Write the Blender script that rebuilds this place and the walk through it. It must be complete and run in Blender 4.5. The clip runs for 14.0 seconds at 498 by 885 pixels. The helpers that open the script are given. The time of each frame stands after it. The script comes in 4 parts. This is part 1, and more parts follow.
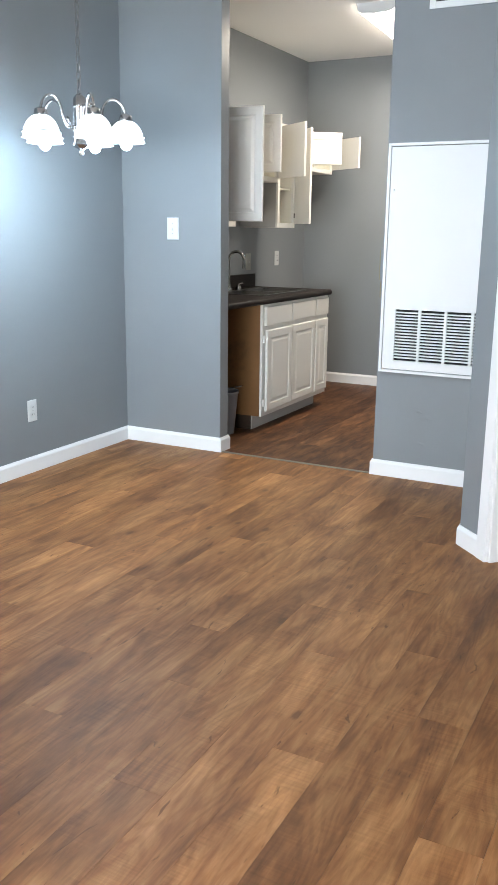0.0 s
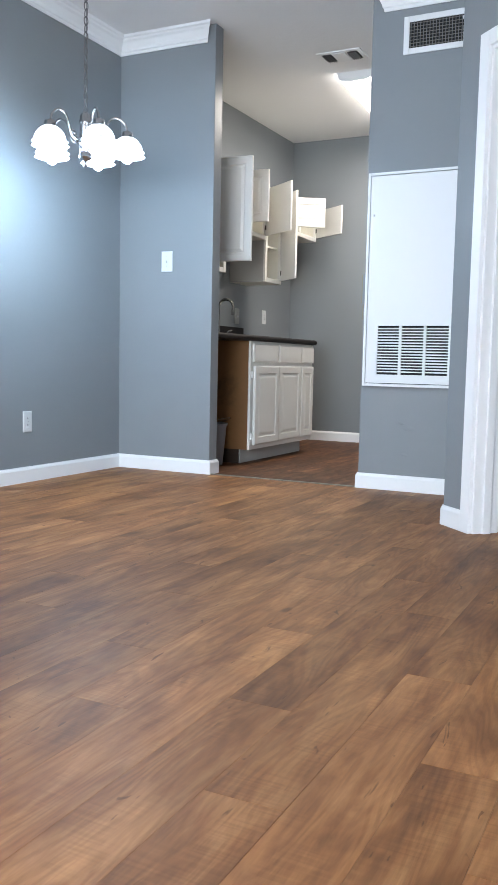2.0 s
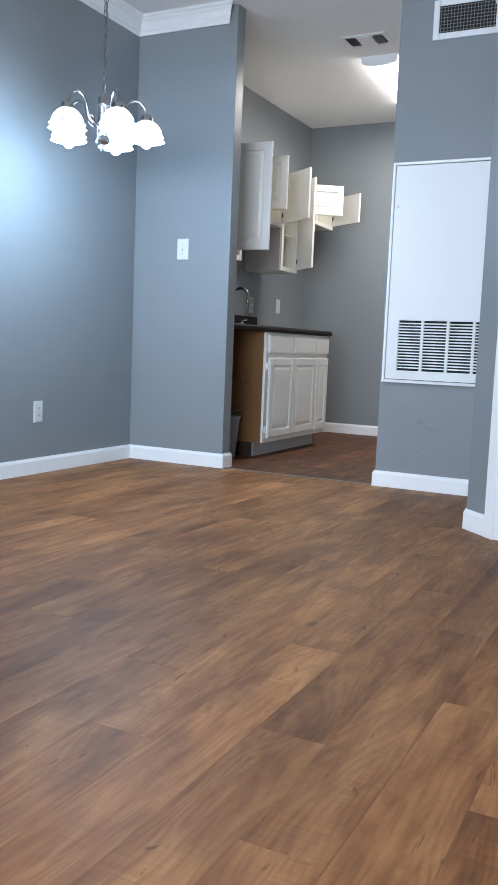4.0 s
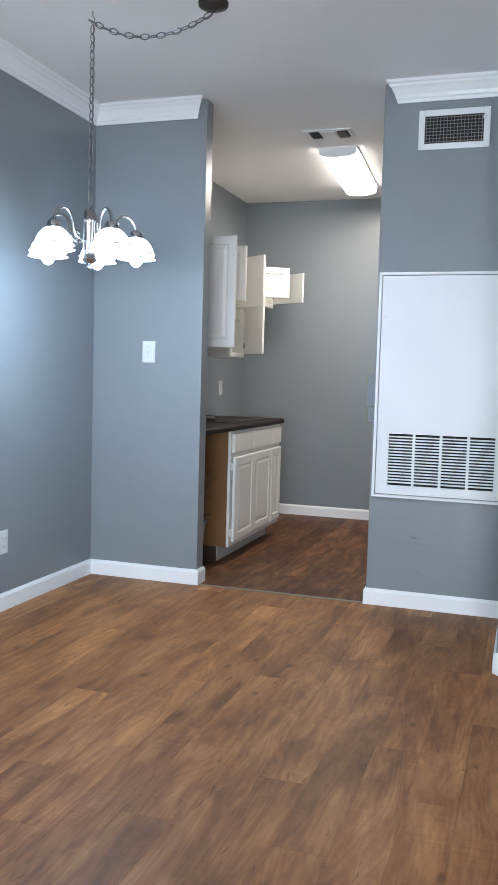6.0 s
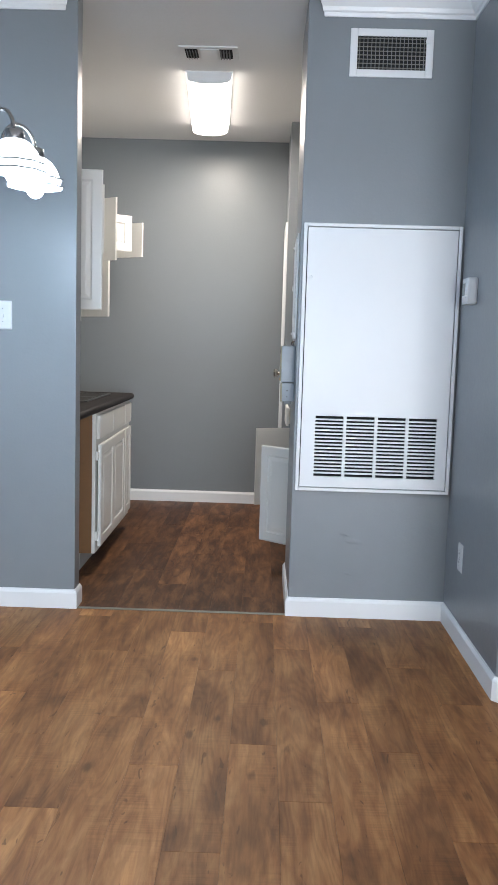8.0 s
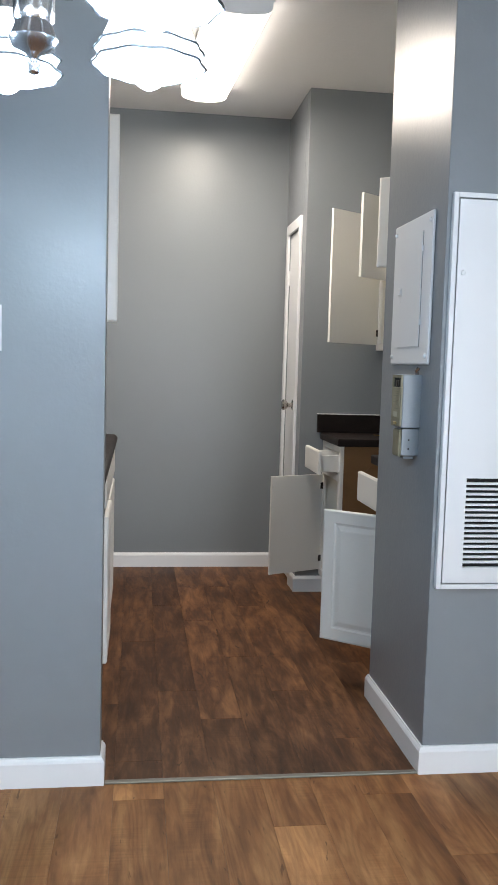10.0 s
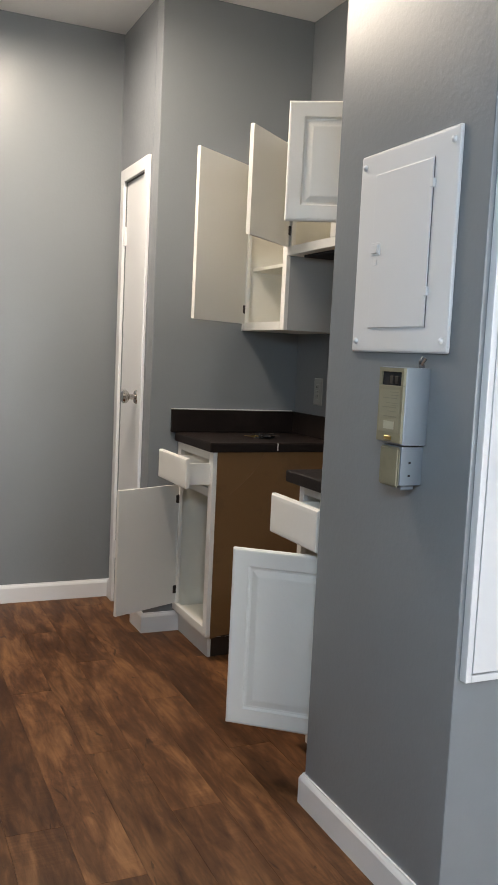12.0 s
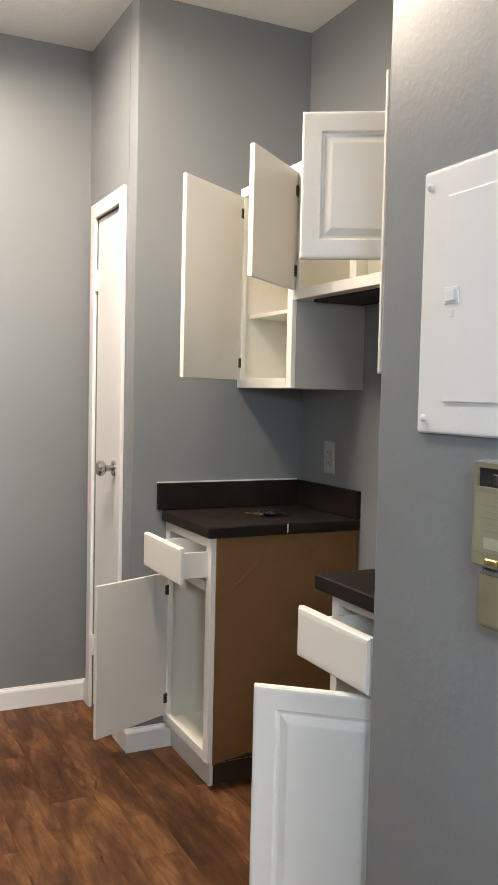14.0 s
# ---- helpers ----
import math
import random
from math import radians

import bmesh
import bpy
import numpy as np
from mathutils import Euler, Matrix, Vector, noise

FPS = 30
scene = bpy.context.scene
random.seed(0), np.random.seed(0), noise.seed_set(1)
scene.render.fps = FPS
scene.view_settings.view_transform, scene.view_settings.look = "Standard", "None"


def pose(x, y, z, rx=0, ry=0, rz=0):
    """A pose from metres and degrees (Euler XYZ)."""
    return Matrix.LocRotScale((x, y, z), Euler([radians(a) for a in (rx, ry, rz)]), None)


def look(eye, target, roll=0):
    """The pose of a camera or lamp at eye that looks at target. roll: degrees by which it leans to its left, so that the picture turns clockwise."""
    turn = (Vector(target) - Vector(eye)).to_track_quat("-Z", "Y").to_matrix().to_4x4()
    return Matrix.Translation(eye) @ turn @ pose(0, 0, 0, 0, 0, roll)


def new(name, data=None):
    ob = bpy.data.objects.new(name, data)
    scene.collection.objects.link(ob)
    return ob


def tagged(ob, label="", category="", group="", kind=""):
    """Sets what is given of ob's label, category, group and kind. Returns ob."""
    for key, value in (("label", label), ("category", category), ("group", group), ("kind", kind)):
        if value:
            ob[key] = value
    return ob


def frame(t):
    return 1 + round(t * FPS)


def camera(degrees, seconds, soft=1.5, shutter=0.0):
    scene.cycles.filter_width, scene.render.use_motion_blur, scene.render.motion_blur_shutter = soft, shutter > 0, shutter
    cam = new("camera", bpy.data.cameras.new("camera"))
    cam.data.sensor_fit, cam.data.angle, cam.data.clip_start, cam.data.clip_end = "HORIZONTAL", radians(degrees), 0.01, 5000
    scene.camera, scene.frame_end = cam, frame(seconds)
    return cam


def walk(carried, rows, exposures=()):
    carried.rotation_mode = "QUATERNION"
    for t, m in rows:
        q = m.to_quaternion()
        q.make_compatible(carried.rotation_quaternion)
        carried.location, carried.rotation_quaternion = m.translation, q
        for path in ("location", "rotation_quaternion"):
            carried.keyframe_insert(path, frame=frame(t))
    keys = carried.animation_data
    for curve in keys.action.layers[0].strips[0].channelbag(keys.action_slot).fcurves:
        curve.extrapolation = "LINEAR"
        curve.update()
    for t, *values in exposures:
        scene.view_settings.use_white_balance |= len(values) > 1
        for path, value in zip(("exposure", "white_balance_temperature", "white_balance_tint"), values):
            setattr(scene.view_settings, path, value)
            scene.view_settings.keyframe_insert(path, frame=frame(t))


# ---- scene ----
cam = camera(32.5, 14.0)
PATH = [
    (0, (1.765, 1.059, 1.373), (0.875, 2.786, 0.894), 0.7),
    (0.5, (1.787, 0.881, 1.345), (1.012, 2.652, 0.834), 1.2),
    (1, (1.754, 0.837, 1.136), (1.019, 2.638, 0.671), 2.0),
    (1.5, (1.822, 0.806, 0.823), (1.053, 2.642, 0.627), 1.3),
    (2, (1.871, 0.828, 0.732), (0.986, 2.612, 0.547), 1.2),
    (2.5, (1.902, 0.829, 0.632), (0.983, 2.594, 0.434), 1.6),
    (3, (1.877, 0.847, 0.623), (0.938, 2.6, 0.413), 1.6),
    (3.2, (1.859, 0.877, 0.61), (0.918, 2.628, 0.39), 2.2),
    (5.3, (1.397, 0.938, 1.243), (0.588, 2.757, 1.047), 1.5),
    (5.5, (1.311, 0.983, 1.264), (0.52, 2.811, 1.077), 1.8),
    (6, (1.028, 0.985, 1.254), (0.404, 2.879, 1.101), 1.6),
    (6.5, (0.67, 1.03, 1.265), (0.234, 2.975, 1.1), 1.2),
    (7, (0.336, 1.172, 1.25), (0.038, 3.139, 1.048), 1.4),
    (7.5, (0.095, 1.348, 1.294), (-0.002, 3.332, 1.059), 1.4),
    (8, (0.04, 1.714, 1.287), (0.012, 3.701, 1.058), 1.7),
    (8.5, (-0.125, 2.053, 1.31), (-0.156, 4.042, 1.1), 2.3),
    (8.7, (-0.215, 2.218, 1.314), (-0.237, 4.209, 1.123), 2.3),
    (10.8, (-1.01, 3.601, 1.285), (-0.419, 5.502, 1.095), 1.2),
    (11, (-1.053, 3.718, 1.295), (-0.371, 5.587, 1.092), 1.2),
    (11.5, (-1.046, 3.984, 1.29), (-0.247, 5.806, 1.081), 1.8),
    (12, (-0.971, 4.247, 1.294), (-0.157, 6.063, 1.092), 2.7),
    (12.5, (-0.991, 4.482, 1.315), (-0.14, 6.282, 1.131), 2.3),
    (13, (-0.992, 4.698, 1.354), (-0.079, 6.471, 1.206), 1.7),
    (13.5, (-0.927, 4.862, 1.383), (0.014, 6.623, 1.264), 1.9),
    (14, (-0.834, 4.855, 1.384), (0.045, 6.648, 1.271), 1.3),
]
EXPOSURES = [(0.0, 0.42, 7200, 11), (1.0, 0.42, 7100, 13), (2.0, 0.3, 6650, 11), (3.0, 0.12, 6350, 11), (5.5, 0.05, 6550, 11), (6.0, 0.02, 6700, 12), (6.5, 0.3, 6750, 13), (7.0, 0.12, 6900, 13), (7.5, -0.02, 6900, 13), (8.5, 0.02, 6800, 12), (11.0, -0.16, 7250, 13), (12.5, 0.25, 7600, 14), (14.0, 0.5, 7800, 15)]
walk(cam, [(t, look(eye, target, roll)) for t, eye, target, roll in PATH], EXPOSURES)

# ---- world, sun, large lights, exposure ----
world = bpy.data.worlds.new("sky_world")
world.use_nodes = True
sky = world.node_tree.nodes.new("ShaderNodeTexSky")
sky.sky_type, sky.sun_disc = "NISHITA", False
sky.sun_elevation, sky.sun_rotation = radians(48), radians(0)
world.node_tree.links.new(sky.outputs[0], world.node_tree.nodes["Background"].inputs[0])
world.node_tree.nodes["Background"].inputs[1].default_value = 0.1
scene.world = world
sun = new("sun", bpy.data.lights.new("sun", "SUN"))
sun.data.energy, sun.data.angle, sun.data.color = 2.0, radians(0.5), (1.0, 0.95, 0.88)
sun.matrix_world = look((0, 20, 22), (0, 0, 0))


def area_lamp(name, eye, target, sx, sy, watts, colour):
    lamp = new(name, bpy.data.lights.new(name, "AREA"))
    lamp.data.shape, lamp.data.size, lamp.data.size_y = "RECTANGLE", sx, sy
    lamp.data.energy, lamp.data.color = watts, colour
    lamp.matrix_world = look(eye, target)
    return lamp


def point_lamp(name, at, watts, colour, radius):
    lamp = new(name, bpy.data.lights.new(name, "POINT"))
    lamp.data.energy, lamp.data.color, lamp.data.shadow_soft_size = watts, colour, radius
    lamp.location = at
    return lamp


COOL = (0.50, 0.74, 1.0)
area_lamp("window_daylight", (1.5, -1.96, 1.15), (1.5, 0, 0.45), 2.2, 1.5, 290, (0.76, 0.88, 1.0))

area_lamp("ceiling_light_lamp", (-0.360, 7.465, 2.757), (-0.360, 7.465, 0), 0.20, 1.16, 34, (1.0, 0.94, 0.865))

# ---- materials ----


def nodes_of(name):
    m = bpy.data.materials.new(name)
    m.use_nodes = True
    nt = m.node_tree
    return m, nt, nt.nodes["Principled BSDF"]


def add_node(nt, kind, **values):
    n = nt.nodes.new(kind)
    for key, value in values.items():
        n.inputs[key].default_value = value
    return n


def coords(nt, which="Object", scale=(1, 1, 1), shift=None):
    tc = nt.nodes.new("ShaderNodeTexCoord")
    mp = nt.nodes.new("ShaderNodeMapping")
    mp.inputs["Scale"].default_value = scale
    out = tc.outputs[which]
    if shift is not None:
        add = nt.nodes.new("ShaderNodeVectorMath")
        add.operation = "ADD"
        nt.links.new(out, add.inputs[0])
        nt.links.new(shift, add.inputs[1])
        out = add.outputs[0]
    nt.links.new(out, mp.inputs["Vector"])
    return mp.outputs[0]


def ramp(nt, fac, stops):
    r = nt.nodes.new("ShaderNodeValToRGB")
    while len(r.color_ramp.elements) < len(stops):
        r.color_ramp.elements.new(0.5)
    for e, (p, c) in zip(r.color_ramp.elements, stops):
        e.position, e.color = p, (*c, 1)
    nt.links.new(fac, r.inputs[0])
    return r.outputs[0]


def mix(nt, fac, a, b, mode="MIX"):
    m = nt.nodes.new("ShaderNodeMix")
    m.data_type, m.blend_type = "RGBA", mode
    for sock, value in ((m.inputs[0], fac), (m.inputs[6], a), (m.inputs[7], b)):
        if isinstance(value, (int, float)):
            sock.default_value = value
        elif isinstance(value, tuple):
            sock.default_value = (*value, 1)
        else:
            nt.links.new(value, sock)
    return m.outputs[2]


def maths(nt, op, a, b=0.0, clamp=False):
    m = nt.nodes.new("ShaderNodeMath")
    m.operation, m.use_clamp = op, clamp
    for sock, value in ((m.inputs[0], a), (m.inputs[1], b)):
        if isinstance(value, (int, float)):
            sock.default_value = value
        else:
            nt.links.new(value, sock)
    return m.outputs[0]


def bump(nt, bsdf, height, strength, distance):
    b = nt.nodes.new("ShaderNodeBump")
    b.inputs["Strength"].default_value, b.inputs["Distance"].default_value = strength, distance
    nt.links.new(height, b.inputs["Height"])
    nt.links.new(b.outputs[0], bsdf.inputs["Normal"])


def noise_tex(nt, vec, scale, detail=3.0, rough=0.5, distort=0.0):
    n = add_node(nt, "ShaderNodeTexNoise", Scale=scale, Detail=detail, Roughness=rough, Distortion=distort)
    nt.links.new(vec, n.inputs["Vector"])
    return n.outputs["Fac"]


def paint(name, colour, rough, vary=0.05, peel=0.0, peel_scale=130.0, grime=None, grime_amount=0.0, metal=0.0, spec=0.5):
    """Plain paint, plastic or metal with soft tone drift and fine relief."""
    m, nt, b = nodes_of(name)
    v = coords(nt)
    broad = noise_tex(nt, v, 1.7, 4)
    fine = noise_tex(nt, v, 38, 4)
    lo = tuple(c * (1 - vary) for c in colour)
    hi = tuple(min(1, c * (1 + vary)) for c in colour)
    col = mix(nt, maths(nt, "ADD", maths(nt, "MULTIPLY", broad, 0.7), maths(nt, "MULTIPLY", fine, 0.3)), lo, hi)
    if grime:
        spots = ramp(nt, noise_tex(nt, v, 5.5, 6, 0.65), [(0.52, (0, 0, 0)), (0.75, (1, 1, 1))])
        col = mix(nt, maths(nt, "MULTIPLY", spots, grime_amount), col, grime)
    nt.links.new(col, b.inputs["Base Color"])
    b.inputs["Metallic"].default_value = metal
    b.inputs["Specular IOR Level"].default_value = spec
    nt.links.new(maths(nt, "ADD", rough - 0.05, maths(nt, "MULTIPLY", fine, 0.1)), b.inputs["Roughness"])
    if peel:
        h = maths(nt, "ADD", noise_tex(nt, v, peel_scale, 3, 0.55), maths(nt, "MULTIPLY", noise_tex(nt, v, peel_scale * 0.35, 2), 0.6))
        bump(nt, b, h, peel, 0.004)
    return m


def plank_wood(name, dark, mid, light, rough, flake=(17, 1.9), blot=(9, 2.4), blot_mix=0.7):
    m, nt, b = nodes_of(name)
    info = nt.nodes.new("ShaderNodeObjectInfo")
    rnd = info.outputs["Random"]
    cx = nt.nodes.new("ShaderNodeCombineXYZ")
    for i, k in enumerate((41.0, 73.0, 19.0)):
        nt.links.new(maths(nt, "MULTIPLY", rnd, k), cx.inputs[i])
    off = cx.outputs[0]
    f1 = noise_tex(nt, coords(nt, scale=(*flake, 1), shift=off), 1.3, 8, 0.62, 0.45)
    f2 = noise_tex(nt, coords(nt, scale=(3.5, 1.3, 1), shift=off), 1.7, 3, 0.5, 0.8)
    g1 = noise_tex(nt, coords(nt, scale=(80, 6.0, 1), shift=off), 1.5, 5, 0.6, 0.5)
    s1 = noise_tex(nt, coords(nt, scale=(5, 130, 1), shift=off), 1.0, 2, 0.5)
    w1 = maths(nt, "ADD", maths(nt, "MULTIPLY", f1, 0.72), maths(nt, "MULTIPLY", f2, 0.28))
    col = ramp(nt, w1, [(0.32, dark), (0.48, mid), (0.65, light)])
    smudge = noise_tex(nt, coords(nt, scale=(*blot, 1), shift=off), 1.2, 6, 0.62, 1.1)
    col = mix(nt, blot_mix, col, ramp(nt, smudge, [(0.33, (0.52, 0.45, 0.42)), (0.47, (1.0, 1.0, 1.0)), (0.66, (1.18, 1.18, 1.16))]), "MULTIPLY")
    tone = maths(nt, "ADD", maths(nt, "MULTIPLY", rnd, 0.42), maths(nt, "MULTIPLY", f2, 0.64))
    col = mix(nt, 1.0, col, ramp(nt, tone, [(0.2, (0.62, 0.58, 0.56)), (0.5, (0.95, 0.94, 0.93)), (0.85, (1.28, 1.28, 1.28))]), "MULTIPLY")
    col = mix(nt, 0.36, col, ramp(nt, g1, [(0.3, (0.60, 0.55, 0.52)), (0.56, (1.10, 1.10, 1.10))]), "MULTIPLY")
    # cathedral figure: the contour lines of a long slow noise
    slow = noise_tex(nt, coords(nt, scale=(6.5, 0.9, 1), shift=off), 1.0, 2, 0.45, 0.25)
    rings = maths(nt, "SINE", maths(nt, "MULTIPLY", slow, 120.0))
    col = mix(nt, 0.5, col, ramp(nt, maths(nt, "ADD", maths(nt, "MULTIPLY", rings, 0.5), 0.5), [(0.15, (0.80, 0.77, 0.75)), (0.6, (1.06, 1.06, 1.06))]), "MULTIPLY")
    mask = maths(nt, "MULTIPLY", ramp(nt, noise_tex(nt, coords(nt, scale=(6, 3, 1), shift=off), 1.4, 2), [(0.46, (0, 0, 0)), (0.62, (1, 1, 1))]), 0.22)
    col = mix(nt, mask, col, mix(nt, 1.0, col, ramp(nt, s1, [(0.38, (0.62, 0.58, 0.55)), (0.6, (1.35, 1.35, 1.35))]), "MULTIPLY"))
    vor = add_node(nt, "ShaderNodeTexVoronoi", Scale=1.0)
    nt.links.new(coords(nt, scale=(5.6, 2.6, 1), shift=off), vor.inputs["Vector"])
    knot = ramp(nt, maths(nt, "ADD", vor.outputs["Distance"], maths(nt, "MULTIPLY", g1, 0.10)), [(0.105, (1, 1, 1)), (0.15, (0, 0, 0))])
    col = mix(nt, maths(nt, "MULTIPLY", knot, 0.6), col, tuple(c * 0.45 for c in dark))
    crack = ramp(nt, noise_tex(nt, coords(nt, scale=(17, 4.0, 1), shift=off), 1.3, 3, 0.5, 2.2), [(0.285, (1, 1, 1)), (0.318, (0, 0, 0))])
    col = mix(nt, maths(nt, "MULTIPLY", crack, 0.6), col, tuple(c * 0.45 for c in dark))
    nt.links.new(col, b.inputs["Base Color"])
    nt.links.new(maths(nt, "ADD", rough, maths(nt, "MULTIPLY", g1, 0.16)), b.inputs["Roughness"])
    b.inputs["Specular IOR Level"].default_value = 0.24
    bump(nt, b, maths(nt, "ADD", g1, maths(nt, "MULTIPLY", s1, 0.15)), 0.12, 0.002)
    return m


def glow(name, colour, strength):
    m, nt, b = nodes_of(name)
    b.inputs["Base Color"].default_value = (0.9, 0.9, 0.9, 1)
    b.inputs["Emission Color"].default_value = (*colour, 1)
    b.inputs["Emission Strength"].default_value = strength
    return m


WALL = paint("blue_grey_wall_paint", (0.214, 0.232, 0.249), 0.34, 0.04, 0.14, 75, spec=0.36)
CEILING = paint("ceiling_paint", (0.80, 0.80, 0.80), 0.85, 0.03, 0.3, 60)
TRIM = paint("white_trim_paint", (0.80, 0.81, 0.82), 0.34, 0.03)
METAL_WHITE = paint("white_enamel", (0.74, 0.75, 0.76), 0.38, 0.02)
CAB = paint("white_cabinet_paint", (0.78, 0.77, 0.735), 0.36, 0.03, 0.10, 70)
CAB_IN = paint("cream_cabinet_inside", (0.80, 0.78, 0.70), 0.45, 0.05)
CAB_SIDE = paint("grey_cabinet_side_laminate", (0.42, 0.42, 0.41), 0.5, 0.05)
BROWN = paint("bare_brown_hardboard", (0.175, 0.084, 0.028), 0.55, 0.18, 0.08, 40, (0.05, 0.025, 0.012), 0.5)
STAINED = paint("stained_brown_hardboard", (0.19, 0.088, 0.028), 0.55, 0.25, 0.10, 40, (0.05, 0.024, 0.010), 0.7)
# near-black: stain plus the shade of the toe recesses, put into the colour
RECESS_DARK = paint("stained_recess_shade_hardboard", (0.035, 0.018, 0.010), 0.7, 0.35, 0.15, 40, (0.010, 0.006, 0.004), 0.8)
COUNTER = paint("dark_brown_laminate", (0.014, 0.010, 0.009), 0.50, 0.35, 0.10, 220, (0.04, 0.030, 0.026), 0.35, spec=0.15)
CHAIN = paint("tarnished_nickel_chain", (0.22, 0.22, 0.23), 0.35, 0.1, metal=1.0)
GREYFIN = paint("grey_enamel_fin", (0.17, 0.17, 0.18), 0.45, 0.05)
STEEL = paint("brushed_nickel", (0.40, 0.40, 0.41), 0.22, 0.04, metal=1.0)
FAUCET = paint("dark_nickel", (0.36, 0.35, 0.34), 0.22, 0.05, metal=1.0)
SINK = paint("stainless_steel", (0.17, 0.17, 0.17), 0.30, 0.04, metal=1.0)
DARKMETAL = paint("dark_bronze_hinge", (0.06, 0.05, 0.045), 0.45, 0.1, metal=0.7)
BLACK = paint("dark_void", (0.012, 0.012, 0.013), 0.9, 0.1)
PLASTIC = paint("white_plastic", (0.62, 0.63, 0.64), 0.3, 0.02)
BEIGE = paint("yellowed_beige_plastic", (0.23, 0.21, 0.14), 0.5, 0.22, 0, 1, (0.12, 0.10, 0.06), 0.6)
BLUEBOX = paint("wall_painted_metal_box", (0.19, 0.22, 0.25), 0.34, 0.06)
BUCKET = paint("grey_bucket_plastic", (0.20, 0.21, 0.23), 0.5, 0.1)
STRIP = paint("worn_metal_strip", (0.20, 0.19, 0.165), 0.45, 0.15, metal=0.4)
BRASS = paint("brass_key", (0.55, 0.40, 0.16), 0.3, 0.1, metal=1.0)
FOB = paint("black_fob_plastic", (0.010, 0.010, 0.011), 0.35, 0.1)
CAULK = paint("white_caulk", (0.7, 0.7, 0.68), 0.6, 0.05)
OVERPAINT = paint("overpainted_plate", (0.40, 0.40, 0.39), 0.4, 0.05)
SCREEN = paint("grey_display", (0.25, 0.28, 0.27), 0.2, 0.05)
WOOD = plank_wood("vinyl_plank_dining", (0.150, 0.060, 0.022), (0.270, 0.115, 0.042), (0.400, 0.196, 0.079), 0.42, (13, 1.9), (7, 2.2), 0.30)
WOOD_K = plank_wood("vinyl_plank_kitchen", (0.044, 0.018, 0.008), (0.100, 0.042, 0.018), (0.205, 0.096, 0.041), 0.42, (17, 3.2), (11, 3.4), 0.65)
BASEWOOD = paint("floor_joint", (0.12, 0.055, 0.025), 0.7, 0.2)
SHADE = glow("lit_frosted_glass", (0.72, 0.87, 1.0), 7.0)
RIMGLASS = paint("clear_glass_edge", (0.05, 0.055, 0.06), 0.12, 0.05)
BULB = glow("lit_bulb", (0.86, 0.93, 1.0), 25.0)
LENS = glow("lit_acrylic_lens", (1.0, 0.95, 0.88), 8.0)
m, nt, b = nodes_of("window_glass")
b.inputs["Transmission Weight"].default_value, b.inputs["Roughness"].default_value, b.inputs["IOR"].default_value = 1.0, 0.0, 1.45
GLASS = m
GROUND = paint("lawn_ground", (0.07, 0.10, 0.04), 0.9, 0.3)

# ---- mesh helpers ----


def where(ob):
    p = Vector((0, 0, 0))
    while ob is not None:
        p += ob.location
        ob = ob.parent
    return p


def link_mesh(name, bm, mat, at=Vector((0, 0, 0)), smooth=False):
    bmesh.ops.recalc_face_normals(bm, faces=bm.faces)
    bmesh.ops.translate(bm, verts=bm.verts, vec=-Vector(at))
    me = bpy.data.meshes.new(name)
    if smooth:
        for f in bm.faces:
            f.smooth = True
    bm.to_mesh(me)
    bm.free()
    me.materials.append(mat)
    if smooth:
        me.set_sharp_from_angle(angle=radians(40))
    return new(name, me)


def part(name, bm, mat, parent, label="", smooth=False):
    """One mesh under a thing or a part; the bmesh is in world places."""
    ob = link_mesh(name, bm, mat, where(parent), smooth)
    ob.parent = parent
    return tagged(ob, label)


def thing(name, at, label, category, group="", kind=""):
    ob = new(name)
    ob.empty_display_size = 0.1
    ob.location = at
    return tagged(ob, label, category, group, kind)


def solid(name, bm, mat, label, category="", kind="structure", smooth=False, at=(0, 0, 0)):
    ob = link_mesh(name, bm, mat, at, smooth)
    ob.location = at
    return tagged(ob, label, category, "", kind)


def box(bm, lo, hi, bevel=0.0, seg=2):
    g = bmesh.ops.create_cube(bm, size=1.0)
    vs = g["verts"]
    c = [(a + b_) / 2 for a, b_ in zip(lo, hi)]
    s = [abs(b_ - a) for a, b_ in zip(lo, hi)]
    for v in vs:
        v.co = Vector((c[0] + v.co.x * s[0], c[1] + v.co.y * s[1], c[2] + v.co.z * s[2]))
    if bevel:
        es = list({e for v in vs for e in v.link_edges})
        bmesh.ops.bevel(bm, geom=es, offset=bevel, segments=seg, affect="EDGES", profile=0.6)
    return bm


def boxes(*list_, bevel=0.0, seg=2):
    bm = bmesh.new()
    for lo, hi in list_:
        box(bm, lo, hi, bevel, seg)
    return bm


def prism(points, z0, z1):
    bm = bmesh.new()
    lo = [bm.verts.new((x, y, z0)) for x, y in points]
    hi = [bm.verts.new((x, y, z1)) for x, y in points]
    n = len(points)
    bm.faces.new(lo)
    bm.faces.new(hi)
    for i in range(n):
        bm.faces.new((lo[i], lo[(i + 1) % n], hi[(i + 1) % n], hi[i]))
    return bm


